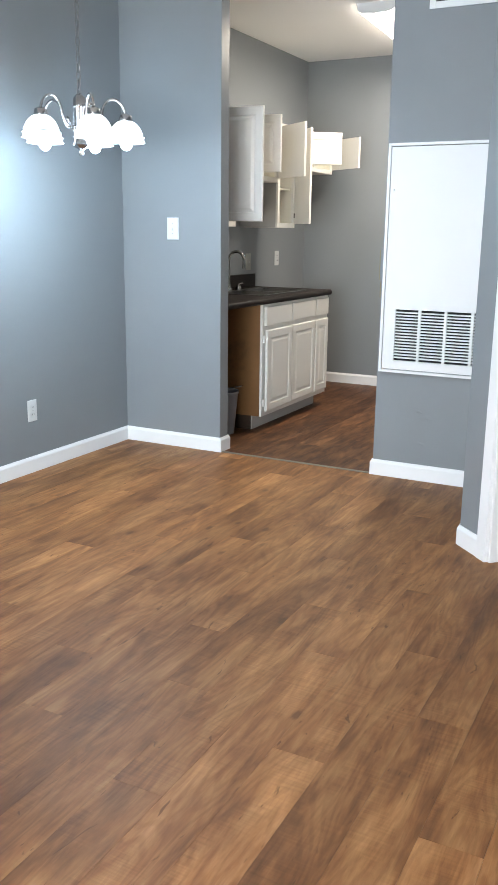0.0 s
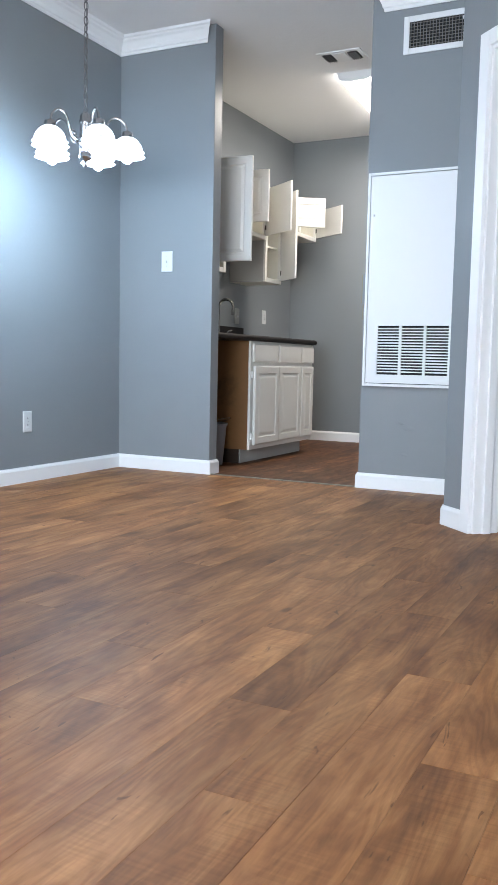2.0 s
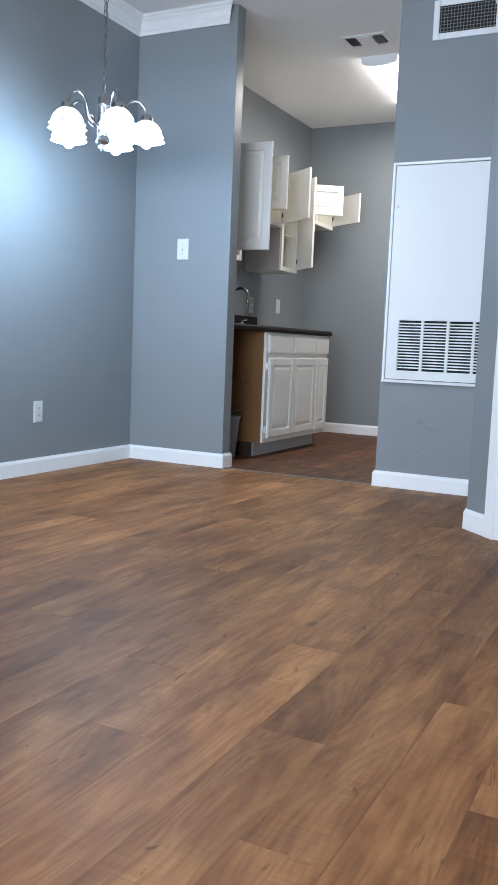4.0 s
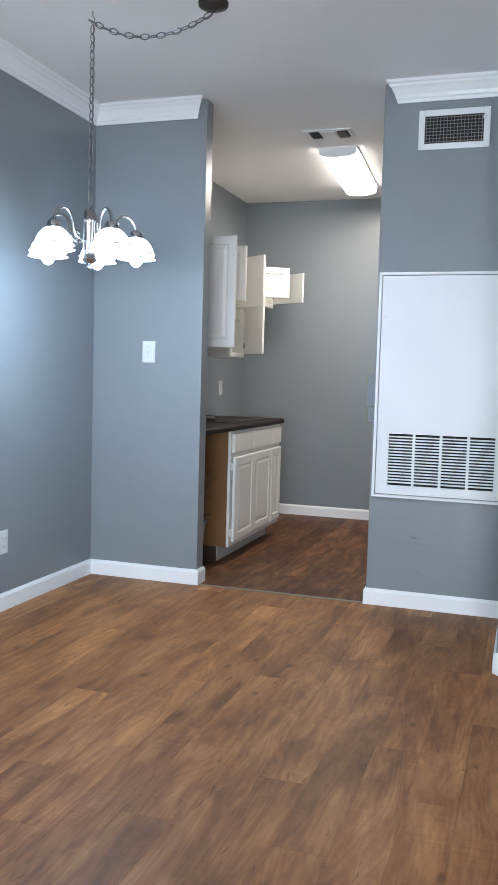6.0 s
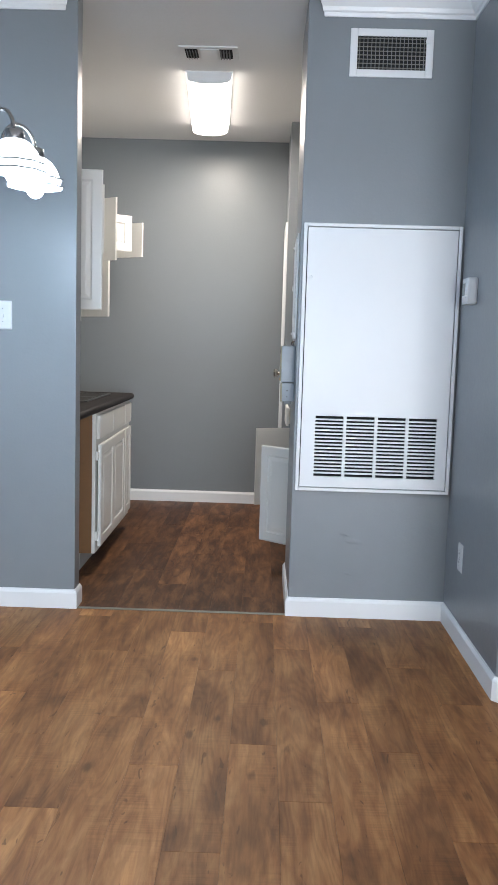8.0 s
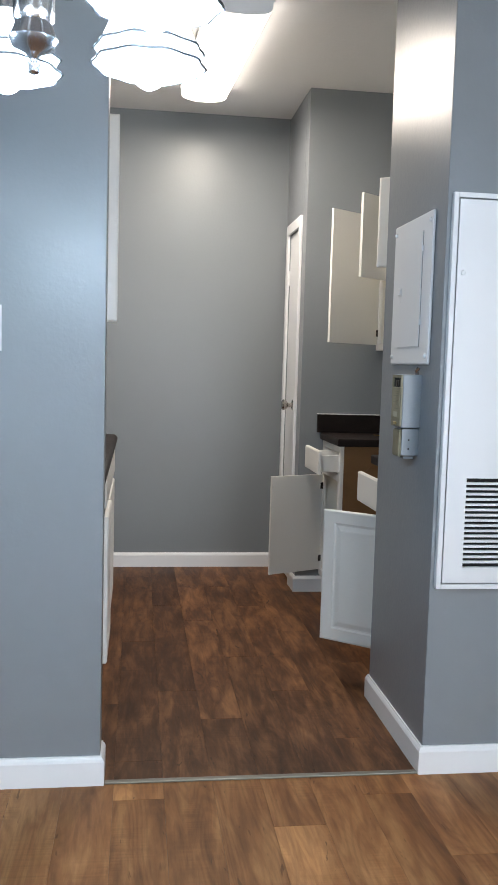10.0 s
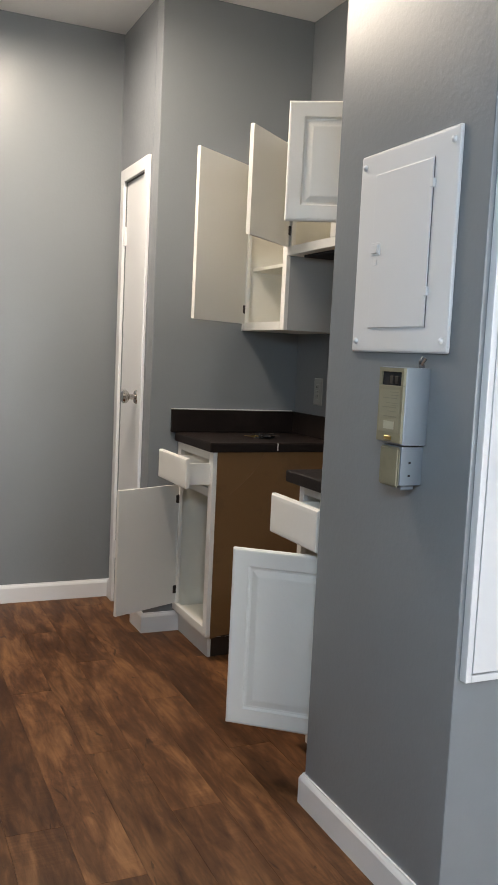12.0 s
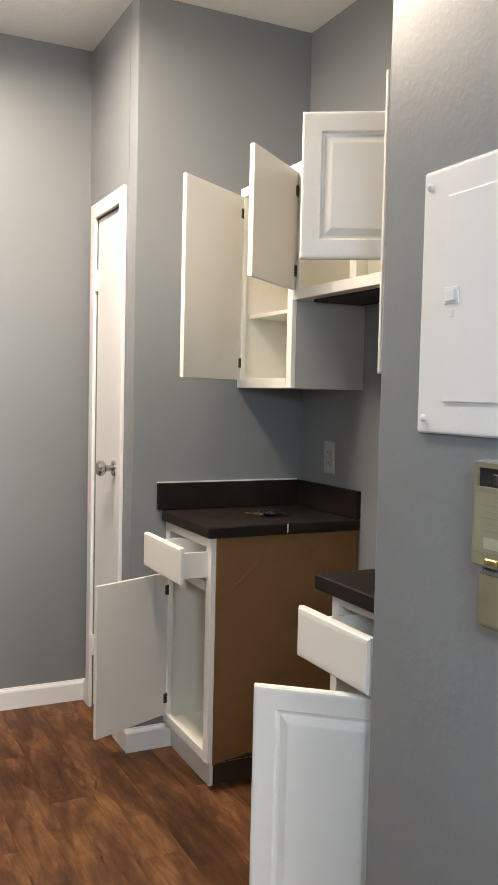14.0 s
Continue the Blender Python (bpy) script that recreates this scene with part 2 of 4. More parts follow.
def lathe(bm, profile, at, seg=24, wave=None):
    """Revolve (radius, z) round a vertical axis; wave(i, k) scales radius."""
    rings = []
    for i, (r, z) in enumerate(profile):
        ring = []
        for k in range(seg):
            a = 2 * math.pi * k / seg
            q = r * (wave(i, k) if wave else 1.0)
            ring.append(bm.verts.new((at[0] + q * math.cos(a), at[1] + q * math.sin(a), at[2] + z)))
        rings.append(ring)
    for r0, r1 in zip(rings, rings[1:]):
        for k in range(seg):
            bm.faces.new((r0[k], r0[(k + 1) % seg], r1[(k + 1) % seg], r1[k]))
    for ring in (rings[0], rings[-1]):
        bm.faces.new(ring)
    return bm


def tube(bm, pts, radius, seg=8, closed=False):
    """A round bar along points; radius may be one number or one a point."""
    pts = [Vector(p) for p in pts]
    n = len(pts)
    rings = []
    up = Vector((0.13, 0.21, 0.97)).normalized()
    for i, p in enumerate(pts):
        a = pts[(i - 1) % n] if closed else pts[max(i - 1, 0)]
        b_ = pts[(i + 1) % n] if closed else pts[min(i + 1, n - 1)]
        d = (b_ - a).normalized()
        u = up - d * up.dot(d)
        if u.length < 0.05:
            u = Vector((1, 0, 0)) - d * d.x
        u.normalize()
        up = u
        w = d.cross(u)
        r = radius[i] if isinstance(radius, (list, tuple)) else radius
        rings.append([bm.verts.new(p + (u * math.cos(2 * math.pi * k / seg) + w * math.sin(2 * math.pi * k / seg)) * r) for k in range(seg)])
    last = n if closed else n - 1
    for i in range(last):
        r0, r1 = rings[i], rings[(i + 1) % n]
        for k in range(seg):
            bm.faces.new((r0[k], r0[(k + 1) % seg], r1[(k + 1) % seg], r1[k]))
    if not closed:
        bm.faces.new(rings[0])
        bm.faces.new(rings[-1])
    return bm


def panel_rings(bm, x0, x1, z0, z1, rings, back=0.0):
    """A board in the xz plane, front towards +y, its front stepped by (inset, y) rings."""
    loops = []
    base = [bm.verts.new(p) for p in ((x0, back, z0), (x1, back, z0), (x1, back, z1), (x0, back, z1))]
    bm.faces.new(base)
    loops.append(base)
    for inset, y in rings:
        loops.append([bm.verts.new(p) for p in ((x0 + inset, y, z0 + inset), (x1 - inset, y, z0 + inset), (x1 - inset, y, z1 - inset), (x0 + inset, y, z1 - inset))])
    for a, b_ in zip(loops, loops[1:]):
        for k in range(4):
            bm.faces.new((a[k], a[(k + 1) % 4], b_[(k + 1) % 4], b_[k]))
    bm.faces.new(loops[-1])
    return bm


T = 0.019
RAISED = [(0.0, T - 0.005), (0.004, T - 0.001), (0.009, T), (0.052, T), (0.057, T - 0.0075), (0.063, T - 0.0085), (0.082, T - 0.001), (0.086, T - 0.0005)]
DRAWER = [(0.0, T - 0.006), (0.005, T - 0.001), (0.016, T), (0.02, T)]


def turn_to(hinge, normal, z=0.0):
    """World pose of a board hinged at (x, y): local +y is its front."""
    nrm = Vector((normal[0], normal[1], 0)).normalized()
    xax = nrm.cross(Vector((0, 0, 1)))
    mtx = Matrix((xax, nrm, Vector((0, 0, 1)))).transposed().to_4x4()
    mtx.translation = Vector((hinge[0], hinge[1], z))
    return mtx, xax


def swung_door(parent, hinge, free, front, z0, z1, mat=CAB, width=None, rings=RAISED, hinges=True):
    """A cabinet door from hinge to free edge in plan; front: a rough way its outer face looks."""
    h, f = Vector(hinge), Vector(free)
    d = (f - h).normalized()
    w = width or (f - h).length
    nrm = Vector((-d.y, d.x))
    if nrm.dot(Vector(front)) < 0:
        nrm = -nrm
    mtx, xax = turn_to(hinge, nrm)
    s = 1 if xax.to_2d().dot(d) > 0 else -1
    bm = bmesh.new()
    panel_rings(bm, min(0, s * w), max(0, s * w), z0, z1, rings)
    bmesh.ops.transform(bm, matrix=mtx, verts=bm.verts)
    door = part("door", bm, mat, parent, "raised-panel white door swung open")
    if hinges:
        for zc in (z0 + 0.065, z1 - 0.065):
            bm = bmesh.new()
            box(bm, (s * 0.002, -0.004, zc - 0.018), (s * 0.016, 0.0, zc + 0.018), 0.001, 1)
            box(bm, (-s * 0.006, -0.007, zc - 0.020), (s * 0.004, 0.003, zc + 0.020), 0.002, 1)
            bmesh.ops.transform(bm, matrix=mtx, verts=bm.verts)
            part("hinge", bm, DARKMETAL, door, "small dark metal hinge")
    return door


def shut_front(parent, name, x, y0, y1, z0, z1, facing, rings=RAISED, mat=CAB):
    """A closed door or drawer front on a face at x, looking along facing (+1 or -1) in x."""
    mtx, xax = turn_to((x, y0), (facing, 0))
    bm = bmesh.new()
    w = y1 - y0
    s = 1 if xax.y > 0 else -1
    panel_rings(bm, min(0, s * w), max(0, s * w), z0, z1, rings)
    bmesh.ops.transform(bm, matrix=mtx, verts=bm.verts)
    return part(name, bm, mat, parent)


# ---- shell of the rooms ----
H = 2.845
WX, PY, SX, PX, RX, KY = -1.55, 5.695, -0.833, 0.193, 0.935, 8.56
EX, SY_ = 2.985, -1.9

solid("wall_west", boxes(((WX - 0.12, SY_ - 0.12, 0), (WX, KY + 0.12, H))), WALL, "long blue-grey painted wall beside the chandelier", "wall")
solid("wall_partition", boxes(((WX, PY, 0), (SX, PY + 0.10, H)), bevel=0.004), WALL, "short blue-grey wall between dining area and kitchen", "wall")
solid("wall_closet", boxes(((PX, PY, 0), (RX + 0.1, 6.335, H)), bevel=0.004), WALL, "blue-grey wall block of the air handler closet", "wall")
solid("wall_kitchen_east", boxes(((0.918, 6.335, 0), (1.02, KY, H))), WALL, "grey kitchen wall behind the open cabinets", "wall")
solid("wall_north", boxes(((WX, KY, 0), (1.02, KY + 0.12, H))), WALL, "plain grey wall at the end of the kitchen", "wall")
solid("wall_pantry_front", boxes(((0.188, 7.935, 0), (0.918, 8.03, H)), bevel=0.003), WALL, "grey pantry wall beside the small counter", "wall")
solid("wall_pantry_side", boxes(((0.188, 8.03, 0), (0.29, 8.095, H)), ((0.188, 8.095, 2.115), (0.29, 8.45, H)), ((0.188, 8.45, 0), (0.29, KY, H))), WALL, "grey pantry wall around the narrow door", "wall")
solid("wall_dining_east", boxes(((RX, 4.84, 0), (RX + 0.1, PY, H))), WALL, "blue-grey wall with thermostat and outlet", "wall")
# slanting wall with the bedroom door
C0, U, N = Vector((RX, 4.775)), Vector((0.7071, -0.7071)), Vector((0.7071, 0.7071))


def dpt(s, d):
    p = C0 + U * s + N * d
    return (p.x, p.y)


D0, D1, DT = 0.228, 1.03, 0.13
solid("wall_slant_post", prism([(RX, 4.84), dpt(0, 0), dpt(D0, 0), dpt(D0, DT), (RX + 0.1, 4.90)], 0, H), WALL, "blue-grey corner wall beside the bedroom door", "wall")
solid("wall_slant_header", prism([dpt(D0, 0), dpt(D1, 0), dpt(D1, DT), dpt(D0, DT)], 2.085, H), WALL, "blue-grey wall over the bedroom door", "wall")
solid("wall_slant_rest", prism([dpt(D1, 0), dpt(2.9, 0), dpt(3.03, DT), dpt(D1, DT)], 0, H), WALL, "blue-grey slanting wall past the bedroom door", "wall")
solid("wall_east", boxes(((EX, SY_, 0), (EX + 0.12, 2.72, H))), WALL, "blue-grey side wall of the living room", "wall")
WZ0, WZ1, WX0, WX1 = 0.35, 1.98, 0.35, 2.65
solid("wall_south", boxes(((WX, SY_ - 0.12, 0), (WX0, SY_, H)), ((WX1, SY_ - 0.12, 0), (EX + 0.12, SY_, H)), ((WX0, SY_ - 0.12, 0), (WX1, SY_, WZ0)), ((WX0, SY_ - 0.12, WZ1), (WX1, SY_, H))), WALL, "blue-grey window wall of the living room", "wall")
solid("wall_bedroom_north", boxes(((1.021, 6.87, 0), (4.3, 6.97, H))), WALL, "grey wall in the dark bedroom", "wall")
solid("wall_bedroom_east", boxes(((4.2, 2.6, 0), (4.3, 6.87, H))), WALL, "grey side wall of the dark bedroom", "wall")
solid("wall_bedroom_south", boxes(((3.1, 2.6, 0), (4.2, 2.7, H))), WALL, "grey end wall of the dark bedroom", "wall")
solid("ceiling", boxes(((WX - 0.12, SY_ - 0.12, H), (4.3, KY + 0.12, H + 0.1))), CEILING, "flat off-white painted ceiling", "ceiling")
solid("ground", boxes(((-60, -60, -0.4), (60, 60, -0.3))), GROUND, "grassy ground outside the window", "ground")

win = thing("window_1", (1.5, SY_ - 0.06, WZ0), "wide white-framed living room window", "window", kind="structure")
part("window_frame", boxes(((WX0, SY_ - 0.10, WZ0), (WX0 + 0.05, SY_ - 0.03, WZ1)), ((WX1 - 0.05, SY_ - 0.10, WZ0), (WX1, SY_ - 0.03, WZ1)), ((WX0 + 0.05, SY_ - 0.10, WZ0), (WX1 - 0.05, SY_ - 0.03, WZ0 + 0.05)), ((WX0 + 0.05, SY_ - 0.10, WZ1 - 0.05), (WX1 - 0.05, SY_ - 0.03, WZ1)), ((1.47, SY_ - 0.09, WZ0 + 0.05), (1.53, SY_ - 0.04, WZ1 - 0.05))), TRIM, win)
for xa, xb in ((WX0 + 0.05, 1.47), (1.53, WX1 - 0.05)):
    pane = part("pane", boxes(((xa, SY_ - 0.068, WZ0 + 0.05), (xb, SY_ - 0.062, WZ1 - 0.05))), GLASS, win)
    pane.visible_shadow = False
part("window_sill", boxes(((WX0 - 0.04, SY_ - 0.03, WZ0 - 0.03), (WX1 + 0.04, SY_ + 0.05, WZ0 + 0.002)), bevel=0.004), TRIM, win)


# baseboards: a run has its back on a wall line, front on the given side
def board_run(name, pts, side, label="white painted wooden baseboard", h=0.092, t=0.013):
    """pts: the wall line in plan; side: +1 if the room lies to the left of the line, -1 if to the right."""
    prof = [(0.0, 0.0), (t, 0.0), (t, h - 0.018), (t * 0.75, h - 0.010), (t * 0.45, h - 0.004), (t * 0.4, h), (0.0, h)]
    return moulding(name, pts, side, prof, label)


def moulding(name, pts, side, prof, label, ends=(None, None), mat=None):
    pts = [Vector(p) for p in pts]
    bm = bmesh.new()
    rings = []
    for i, p in enumerate(pts):
        da = (p - pts[i - 1]).normalized() if i else None
        db = (pts[i + 1] - p).normalized() if i < len(pts) - 1 else None
        na = Vector((-da.y, da.x)) * side if da else None
        nb = Vector((-db.y, db.x)) * side if db else None
        if na and nb:
            mt = (na + nb).normalized()
            mt = mt / max(0.2, mt.dot(na))
        else:
            mt = na or nb
        ring = []
        for o, z in prof:
            q = p + mt * o
            if i == 0 and ends[0] is not None:
                q = q - db * (o * ends[0])
            if i == len(pts) - 1 and ends[1] is not None:
                q = q + da * (o * ends[1])
            ring.append(bm.verts.new((q.x, q.y, z)))
        rings.append(ring)
    n = len(prof)
    for a, b_ in zip(rings, rings[1:]):
        for k in range(n):
            bm.faces.new((a[k], a[(k + 1) % n], b_[(k + 1) % n], b_[k]))
    bm.faces.new(rings[0])
    bm.faces.new(rings[-1])
    return solid(name, bm, mat or TRIM, label, "trim")


board_run("baseboard_1", [(WX, SY_ + 0.02), (WX, PY), (SX, PY), (SX, PY + 0.10), (SX - 0.3, PY + 0.10)], -1)
board_run("baseboard_2", [(PX + 0.10, 6.335), (PX, 6.335), (PX, PY), (RX, PY), (RX, 4.775), dpt(0.163, 0)], -1)
board_run("baseboard_3", [(WX, KY), (0.188, KY), (0.188, 8.51)], -1)
board_run("baseboard_4", [(0.188, 8.045), (0.188, 7.935), (0.365, 7.935)], -1)
board_run("baseboard_5", [dpt(D1 + 0.08, 0), dpt(2.9, 0), (EX, SY_)], -1)
board_run("baseboard_6", [(1.022, 6.87), (4.2, 6.87)], -1)
crown = [(0.0, H - 0.108), (0.007, H - 0.108), (0.010, H - 0.092), (0.017, H - 0.086), (0.022, H - 0.070), (0.042, H - 0.040), (0.054, H - 0.030), (0.058, H - 0.020), (0.069, H - 0.014), (0.075, H - 0.001), (0.0, H - 0.001)]
moulding("crown_moulding_1", [(WX, SY_ + 0.02), (WX, PY), (-0.893, PY)], -1, crown, "white crown moulding under the ceiling", ends=(None, 0.8))
moulding("crown_moulding_2", [(0.268, PY), (RX, PY), (RX, 4.775), dpt(2.9, 0), (EX, SY_ + 0.02)], -1, crown, "white crown moulding under the ceiling", ends=(0.8, None))

# bedroom doorway: jamb, casings and the open door
bd = thing("door_1", (1.1, 4.7, 0), "white bedroom door standing wide open", "door", kind="structure")


def dbox(s0, s1, d0, d1, z0, z1, bevel=0.003):
    bm = prism([dpt(s0, d0), dpt(s1, d0), dpt(s1, d1), dpt(s0, d1)], z0, z1)
    bmesh.ops.bevel(bm, geom=list(bm.edges), offset=bevel, segments=2, affect="EDGES", profile=0.6)
    return bm


for s0, s1 in ((D0 - 0.062, D0 + 0.004), (D1 - 0.004, D1 + 0.062)):
    part("casing", dbox(s0, s1, -0.018, 0.0, 0.0, 2.145), TRIM, bd)
    part("casing", dbox(s0, s1, DT, DT + 0.018, 0.0, 2.145), TRIM, bd)
part("casing", dbox(D0 + 0.004, D1 - 0.004, -0.018, 0.0, 2.081, 2.145), TRIM, bd)
part("jamb", dbox(D0, D0 + 0.018, 0.0, DT, 0.0, 2.085), TRIM, bd)
part("jamb", dbox(D1 - 0.018, D1, 0.0, DT, 0.0, 2.085), TRIM, bd)
part("jamb", dbox(D0 + 0.018, D1 - 0.018, 0.0, DT, 2.067, 2.085), TRIM, bd)
part("door_stop", dbox(D0 + 0.018, D0 + 0.030, 0.045, 0.085, 0.0, 2.067), TRIM, bd)
LEAF0 = Vector((1.205, 4.845))
ld = Vector((-0.115, 0.76)).normalized()
ln = Vector((ld.y, -ld.x))


def leaf(a0, a1, b0, b1, z0, z1, bevel=0.002):
    q = [LEAF0 + ld * a + ln * c for a, c in ((a0, b0), (a1, b0), (a1, b1), (a0, b1))]
    bm = prism([(v.x, v.y) for v in q], z0, z1)
    bmesh.ops.bevel(bm, geom=list(bm.edges), offset=bevel, segments=1, affect="EDGES")
    return bm


leaf_ob = part("door_leaf", leaf(0, 0.76, 0, 0.036, 0.012, 2.045), TRIM, bd)
for zc in (0.24, 1.82):
    part("hinge", leaf(-0.055, 0.002, 0.004, 0.012, zc - 0.045, zc + 0.045, 0.001), TRIM, leaf_ob, "painted white door hinge")
bm = bmesh.new()
hp = LEAF0 + ld * 0.69 + ln * 0.036
tube(bm, [(hp.x, hp.y, 0.99), (hp.x + ln.x * 0.05, hp.y + ln.y * 0.05, 0.99), (hp.x + ln.x * 0.055 - ld.x * 0.03, hp.y + ln.y * 0.055 - ld.y * 0.03, 0.99), (hp.x + ln.x * 0.055 - ld.x * 0.11, hp.y + ln.y * 0.055 - ld.y * 0.11, 0.985)], [0.016, 0.012, 0.010, 0.008], 12)
part("door_handle", bm, STEEL, leaf_ob, "satin metal lever handle", True)

# pantry door
pd = thing("door_2", (0.19, 8.27, 0), "narrow white pantry door with metal knob, closed", "door", kind="structure")
part("casing", boxes(((0.172, 8.045, 0), (0.188, 8.10, 2.172)), bevel=0.004), TRIM, pd)
part("casing", boxes(((0.172, 8.445, 0), (0.188, 8.50, 2.172)), bevel=0.004), TRIM, pd)
part("casing", boxes(((0.172, 8.10, 2.112), (0.188, 8.445, 2.172)), bevel=0.004), TRIM, pd)
pleaf = part("door_leaf", boxes(((0.191, 8.103, 0.015), (0.225, 8.442, 2.107)), bevel=0.003), TRIM, pd)
for zc in (0.28, 1.85):
    part("hinge", boxes(((0.177, 8.428, zc - 0.045), (0.192, 8.447, zc + 0.045)), bevel=0.004), TRIM, pleaf, "painted white door hinge")
bm = bmesh.new()
lathe(bm, [(0.0005, 0), (0.026, 0), (0.030, 0.004), (0.026, 0.010), (0.012, 0.014), (0.011, 0.034), (0.020, 0.038), (0.027, 0.046), (0.028, 0.056), (0.022, 0.064), (0.0005, 0.066)], (0, 0, 0), 20)
bmesh.ops.transform(bm, matrix=Matrix.Translation((0.192, 8.165, 1.075)) @ Matrix.Scale(1.15, 4) @ Euler((0, radians(-90), 0)).to_matrix().to_4x4(), verts=bm.verts)
part("door_knob", bm, paint("polished_knob", (0.58, 0.56, 0.53), 0.18, 0.05, metal=1.0), pleaf, "round brushed metal door knob", True)

solid("threshold_strip", boxes(((SX + 0.014, PY - 0.006, 0.0), (PX - 0.014, PY + 0.014, 0.006)), bevel=0.002), STRIP, "thin worn metal strip where two floors meet", "trim")

# ---- dining area ----


def wall_plate(name, at, nrm, label, category, kind_, face=None):
    """A small plate on a wall: a switch or an outlet. nrm: the way it faces in plan."""
    mtx, _ = turn_to((at[0], at[1]), nrm, at[2])
    ob = thing(name, at, label, category)

    def put(pname, bm, mat, lab="", par=ob):
        bmesh.ops.transform(bm, matrix=mtx, verts=bm.verts)
        return part(pname, bm, mat, par, lab)

    bm = bmesh.new()
    hw, hh = (0.042, 0.066) if kind_ == "switch" else (0.038, 0.062)
    face = face or PLASTIC
    panel_rings(bm, -hw, hw, -hh, hh, [(0.0, 0.002), (0.004, 0.0055), (0.006, 0.006)])
    plate = put("plate", bm, face)
    if kind_ == "switch":
        put("toggle", boxes(((-0.005, 0.006, -0.012), (0.005, 0.016, 0.004)), bevel=0.002), PLASTIC)
    else:
        for zc in (-0.02, 0.02):
            sock = put("socket", boxes(((-0.0165, 0.0055, zc - 0.014), (0.0165, 0.008, zc + 0.014)), bevel=0.003), face)
            for xc in (-0.006, 0.006):
                put("slot", boxes(((xc - 0.001, 0.0078, zc - 0.004), (xc + 0.001, 0.0085, zc + 0.005))), BLACK, "", sock)
    for zc in ((-0.03, 0.03) if kind_ == "switch" else (0.0,)):
        put("screw", boxes(((-0.002, 0.0055, zc - 0.002), (0.002, 0.0075, zc + 0.002)), bevel=0.0008, seg=1), STEEL)
    return ob


wall_plate("light_switch", (-1.173, PY, 1.387), (0, -1), "white toggle light switch on blue-grey wall", "switch", "switch")
wall_plate("wall_outlet", (WX, 4.763, 0.36), (1, 0), "white wall outlet low on blue-grey wall", "outlet", "outlet")
wall_plate("wall_outlet", (RX, 5.409, 0.38), (-1, 0), "white wall outlet low beside the closet panel", "outlet", "outlet")
wall_plate("wall_outlet", (WX, 7.974, 1.153), (1, 0), "white wall outlet over the end of the sink counter", "outlet", "outlet")
wall_plate("light_switch", (WX, 7.434, 1.134), (1, 0), "grey-painted switch plate beside the sink faucet", "switch", "switch", OVERPAINT)
wall_plate("wall_outlet", (0.918, 7.708, 1.144), (-1, 0), "grey-painted wall outlet above the small dark counter", "outlet", "outlet", OVERPAINT)

# thermostat
th = thing("thermostat", (RX, 5.436, 1.538), "small white thermostat on blue-grey wall", "thermostat")
part("housing", boxes(((RX - 0.044, 5.385, 1.482), (RX, 5.487, 1.595)), bevel=0.009), PLASTIC, th)
part("display", boxes(((RX - 0.0455, 5.425, 1.52), (RX - 0.0432, 5.475, 1.572)), bevel=0.0008, seg=1), SCREEN, th, "grey display window")
part("slider", boxes(((RX - 0.049, 5.397, 1.515), (RX - 0.043, 5.410, 1.54)), bevel=0.002), PLASTIC, th)

# air return panel
rp = thing("return_air_panel", (0.56, PY, 0.612), "large white metal access panel with return air louvers", "air panel")
x0, x1, z0, z1 = 0.206, 0.924, 0.612, 1.842
F = 0.016
part("frame", boxes(((x0, PY - 0.022, z0), (x0 + F, PY, z1)), ((x1 - F, PY - 0.022, z0), (x1, PY, z1)), ((x0 + F, PY - 0.022, z0), (x1 - F, PY, z0 + F)), ((x0 + F, PY - 0.022, z1 - F), (x1 - F, PY, z1)), bevel=0.003), METAL_WHITE, rp)
lx0, lx1, lz0, lz1 = 0.290, 0.854, 0.682, 0.966
px0, px1, pz0, pz1 = x0 + F + 0.004, x1 - F - 0.004, z0 + F + 0.004, z1 - F - 0.004
part("door_panel", boxes(((px0, PY - 0.020, lz1), (px1, PY - 0.004, pz1)), ((px0, PY - 0.020, pz0), (px1, PY - 0.004, lz0)), ((px0, PY - 0.020, lz0), (lx0, PY - 0.004, lz1)), ((lx1, PY - 0.020, lz0), (px1, PY - 0.004, lz1))), METAL_WHITE, rp)
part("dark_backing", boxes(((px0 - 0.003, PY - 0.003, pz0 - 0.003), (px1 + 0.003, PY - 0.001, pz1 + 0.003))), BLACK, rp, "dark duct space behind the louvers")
cw = (lx1 - lx0 - 3 * 0.014) / 4
for i in range(3):
    xa = lx0 + cw * (i + 1) + 0.014 * i
    part("mullion", boxes(((xa, PY - 0.020, lz0), (xa + 0.014, PY - 0.004, lz1))), METAL_WHITE, rp)
ROWS_ = 17
pitch = (lz1 - lz0) / ROWS_
first = None
for i in range(4):
    for k in range(ROWS_ - 1):
        zc = lz0 + pitch * (k + 1)
        xa = lx0 + (cw + 0.014) * i
        if first is None:
            first = link_mesh("slat", prism([(0, -0.0195), (cw, -0.0195), (cw, -0.006), (0, -0.006)], -0.0037, 0.0037), METAL_WHITE)
            s_ob = first
        else:
            s_ob = new("slat", first.data)
        s_ob.parent = rp
        s_ob.location = Vector((xa, PY, zc)) - rp.location
bm = bmesh.new()
lathe(bm, [(0.0005, 0), (0.0075, 0), (0.0075, 0.004), (0.006, 0.006), (0.0005, 0.0065)], (0, 0, 0), 14)
bmesh.ops.transform(bm, matrix=Matrix.Translation((x0 + F + 0.022, PY - 0.020, 1.60)) @ Euler((radians(90), 0, 0)).to_matrix().to_4x4(), verts=bm.verts)
part("latch", bm, METAL_WHITE, rp, "round turn latch", True)

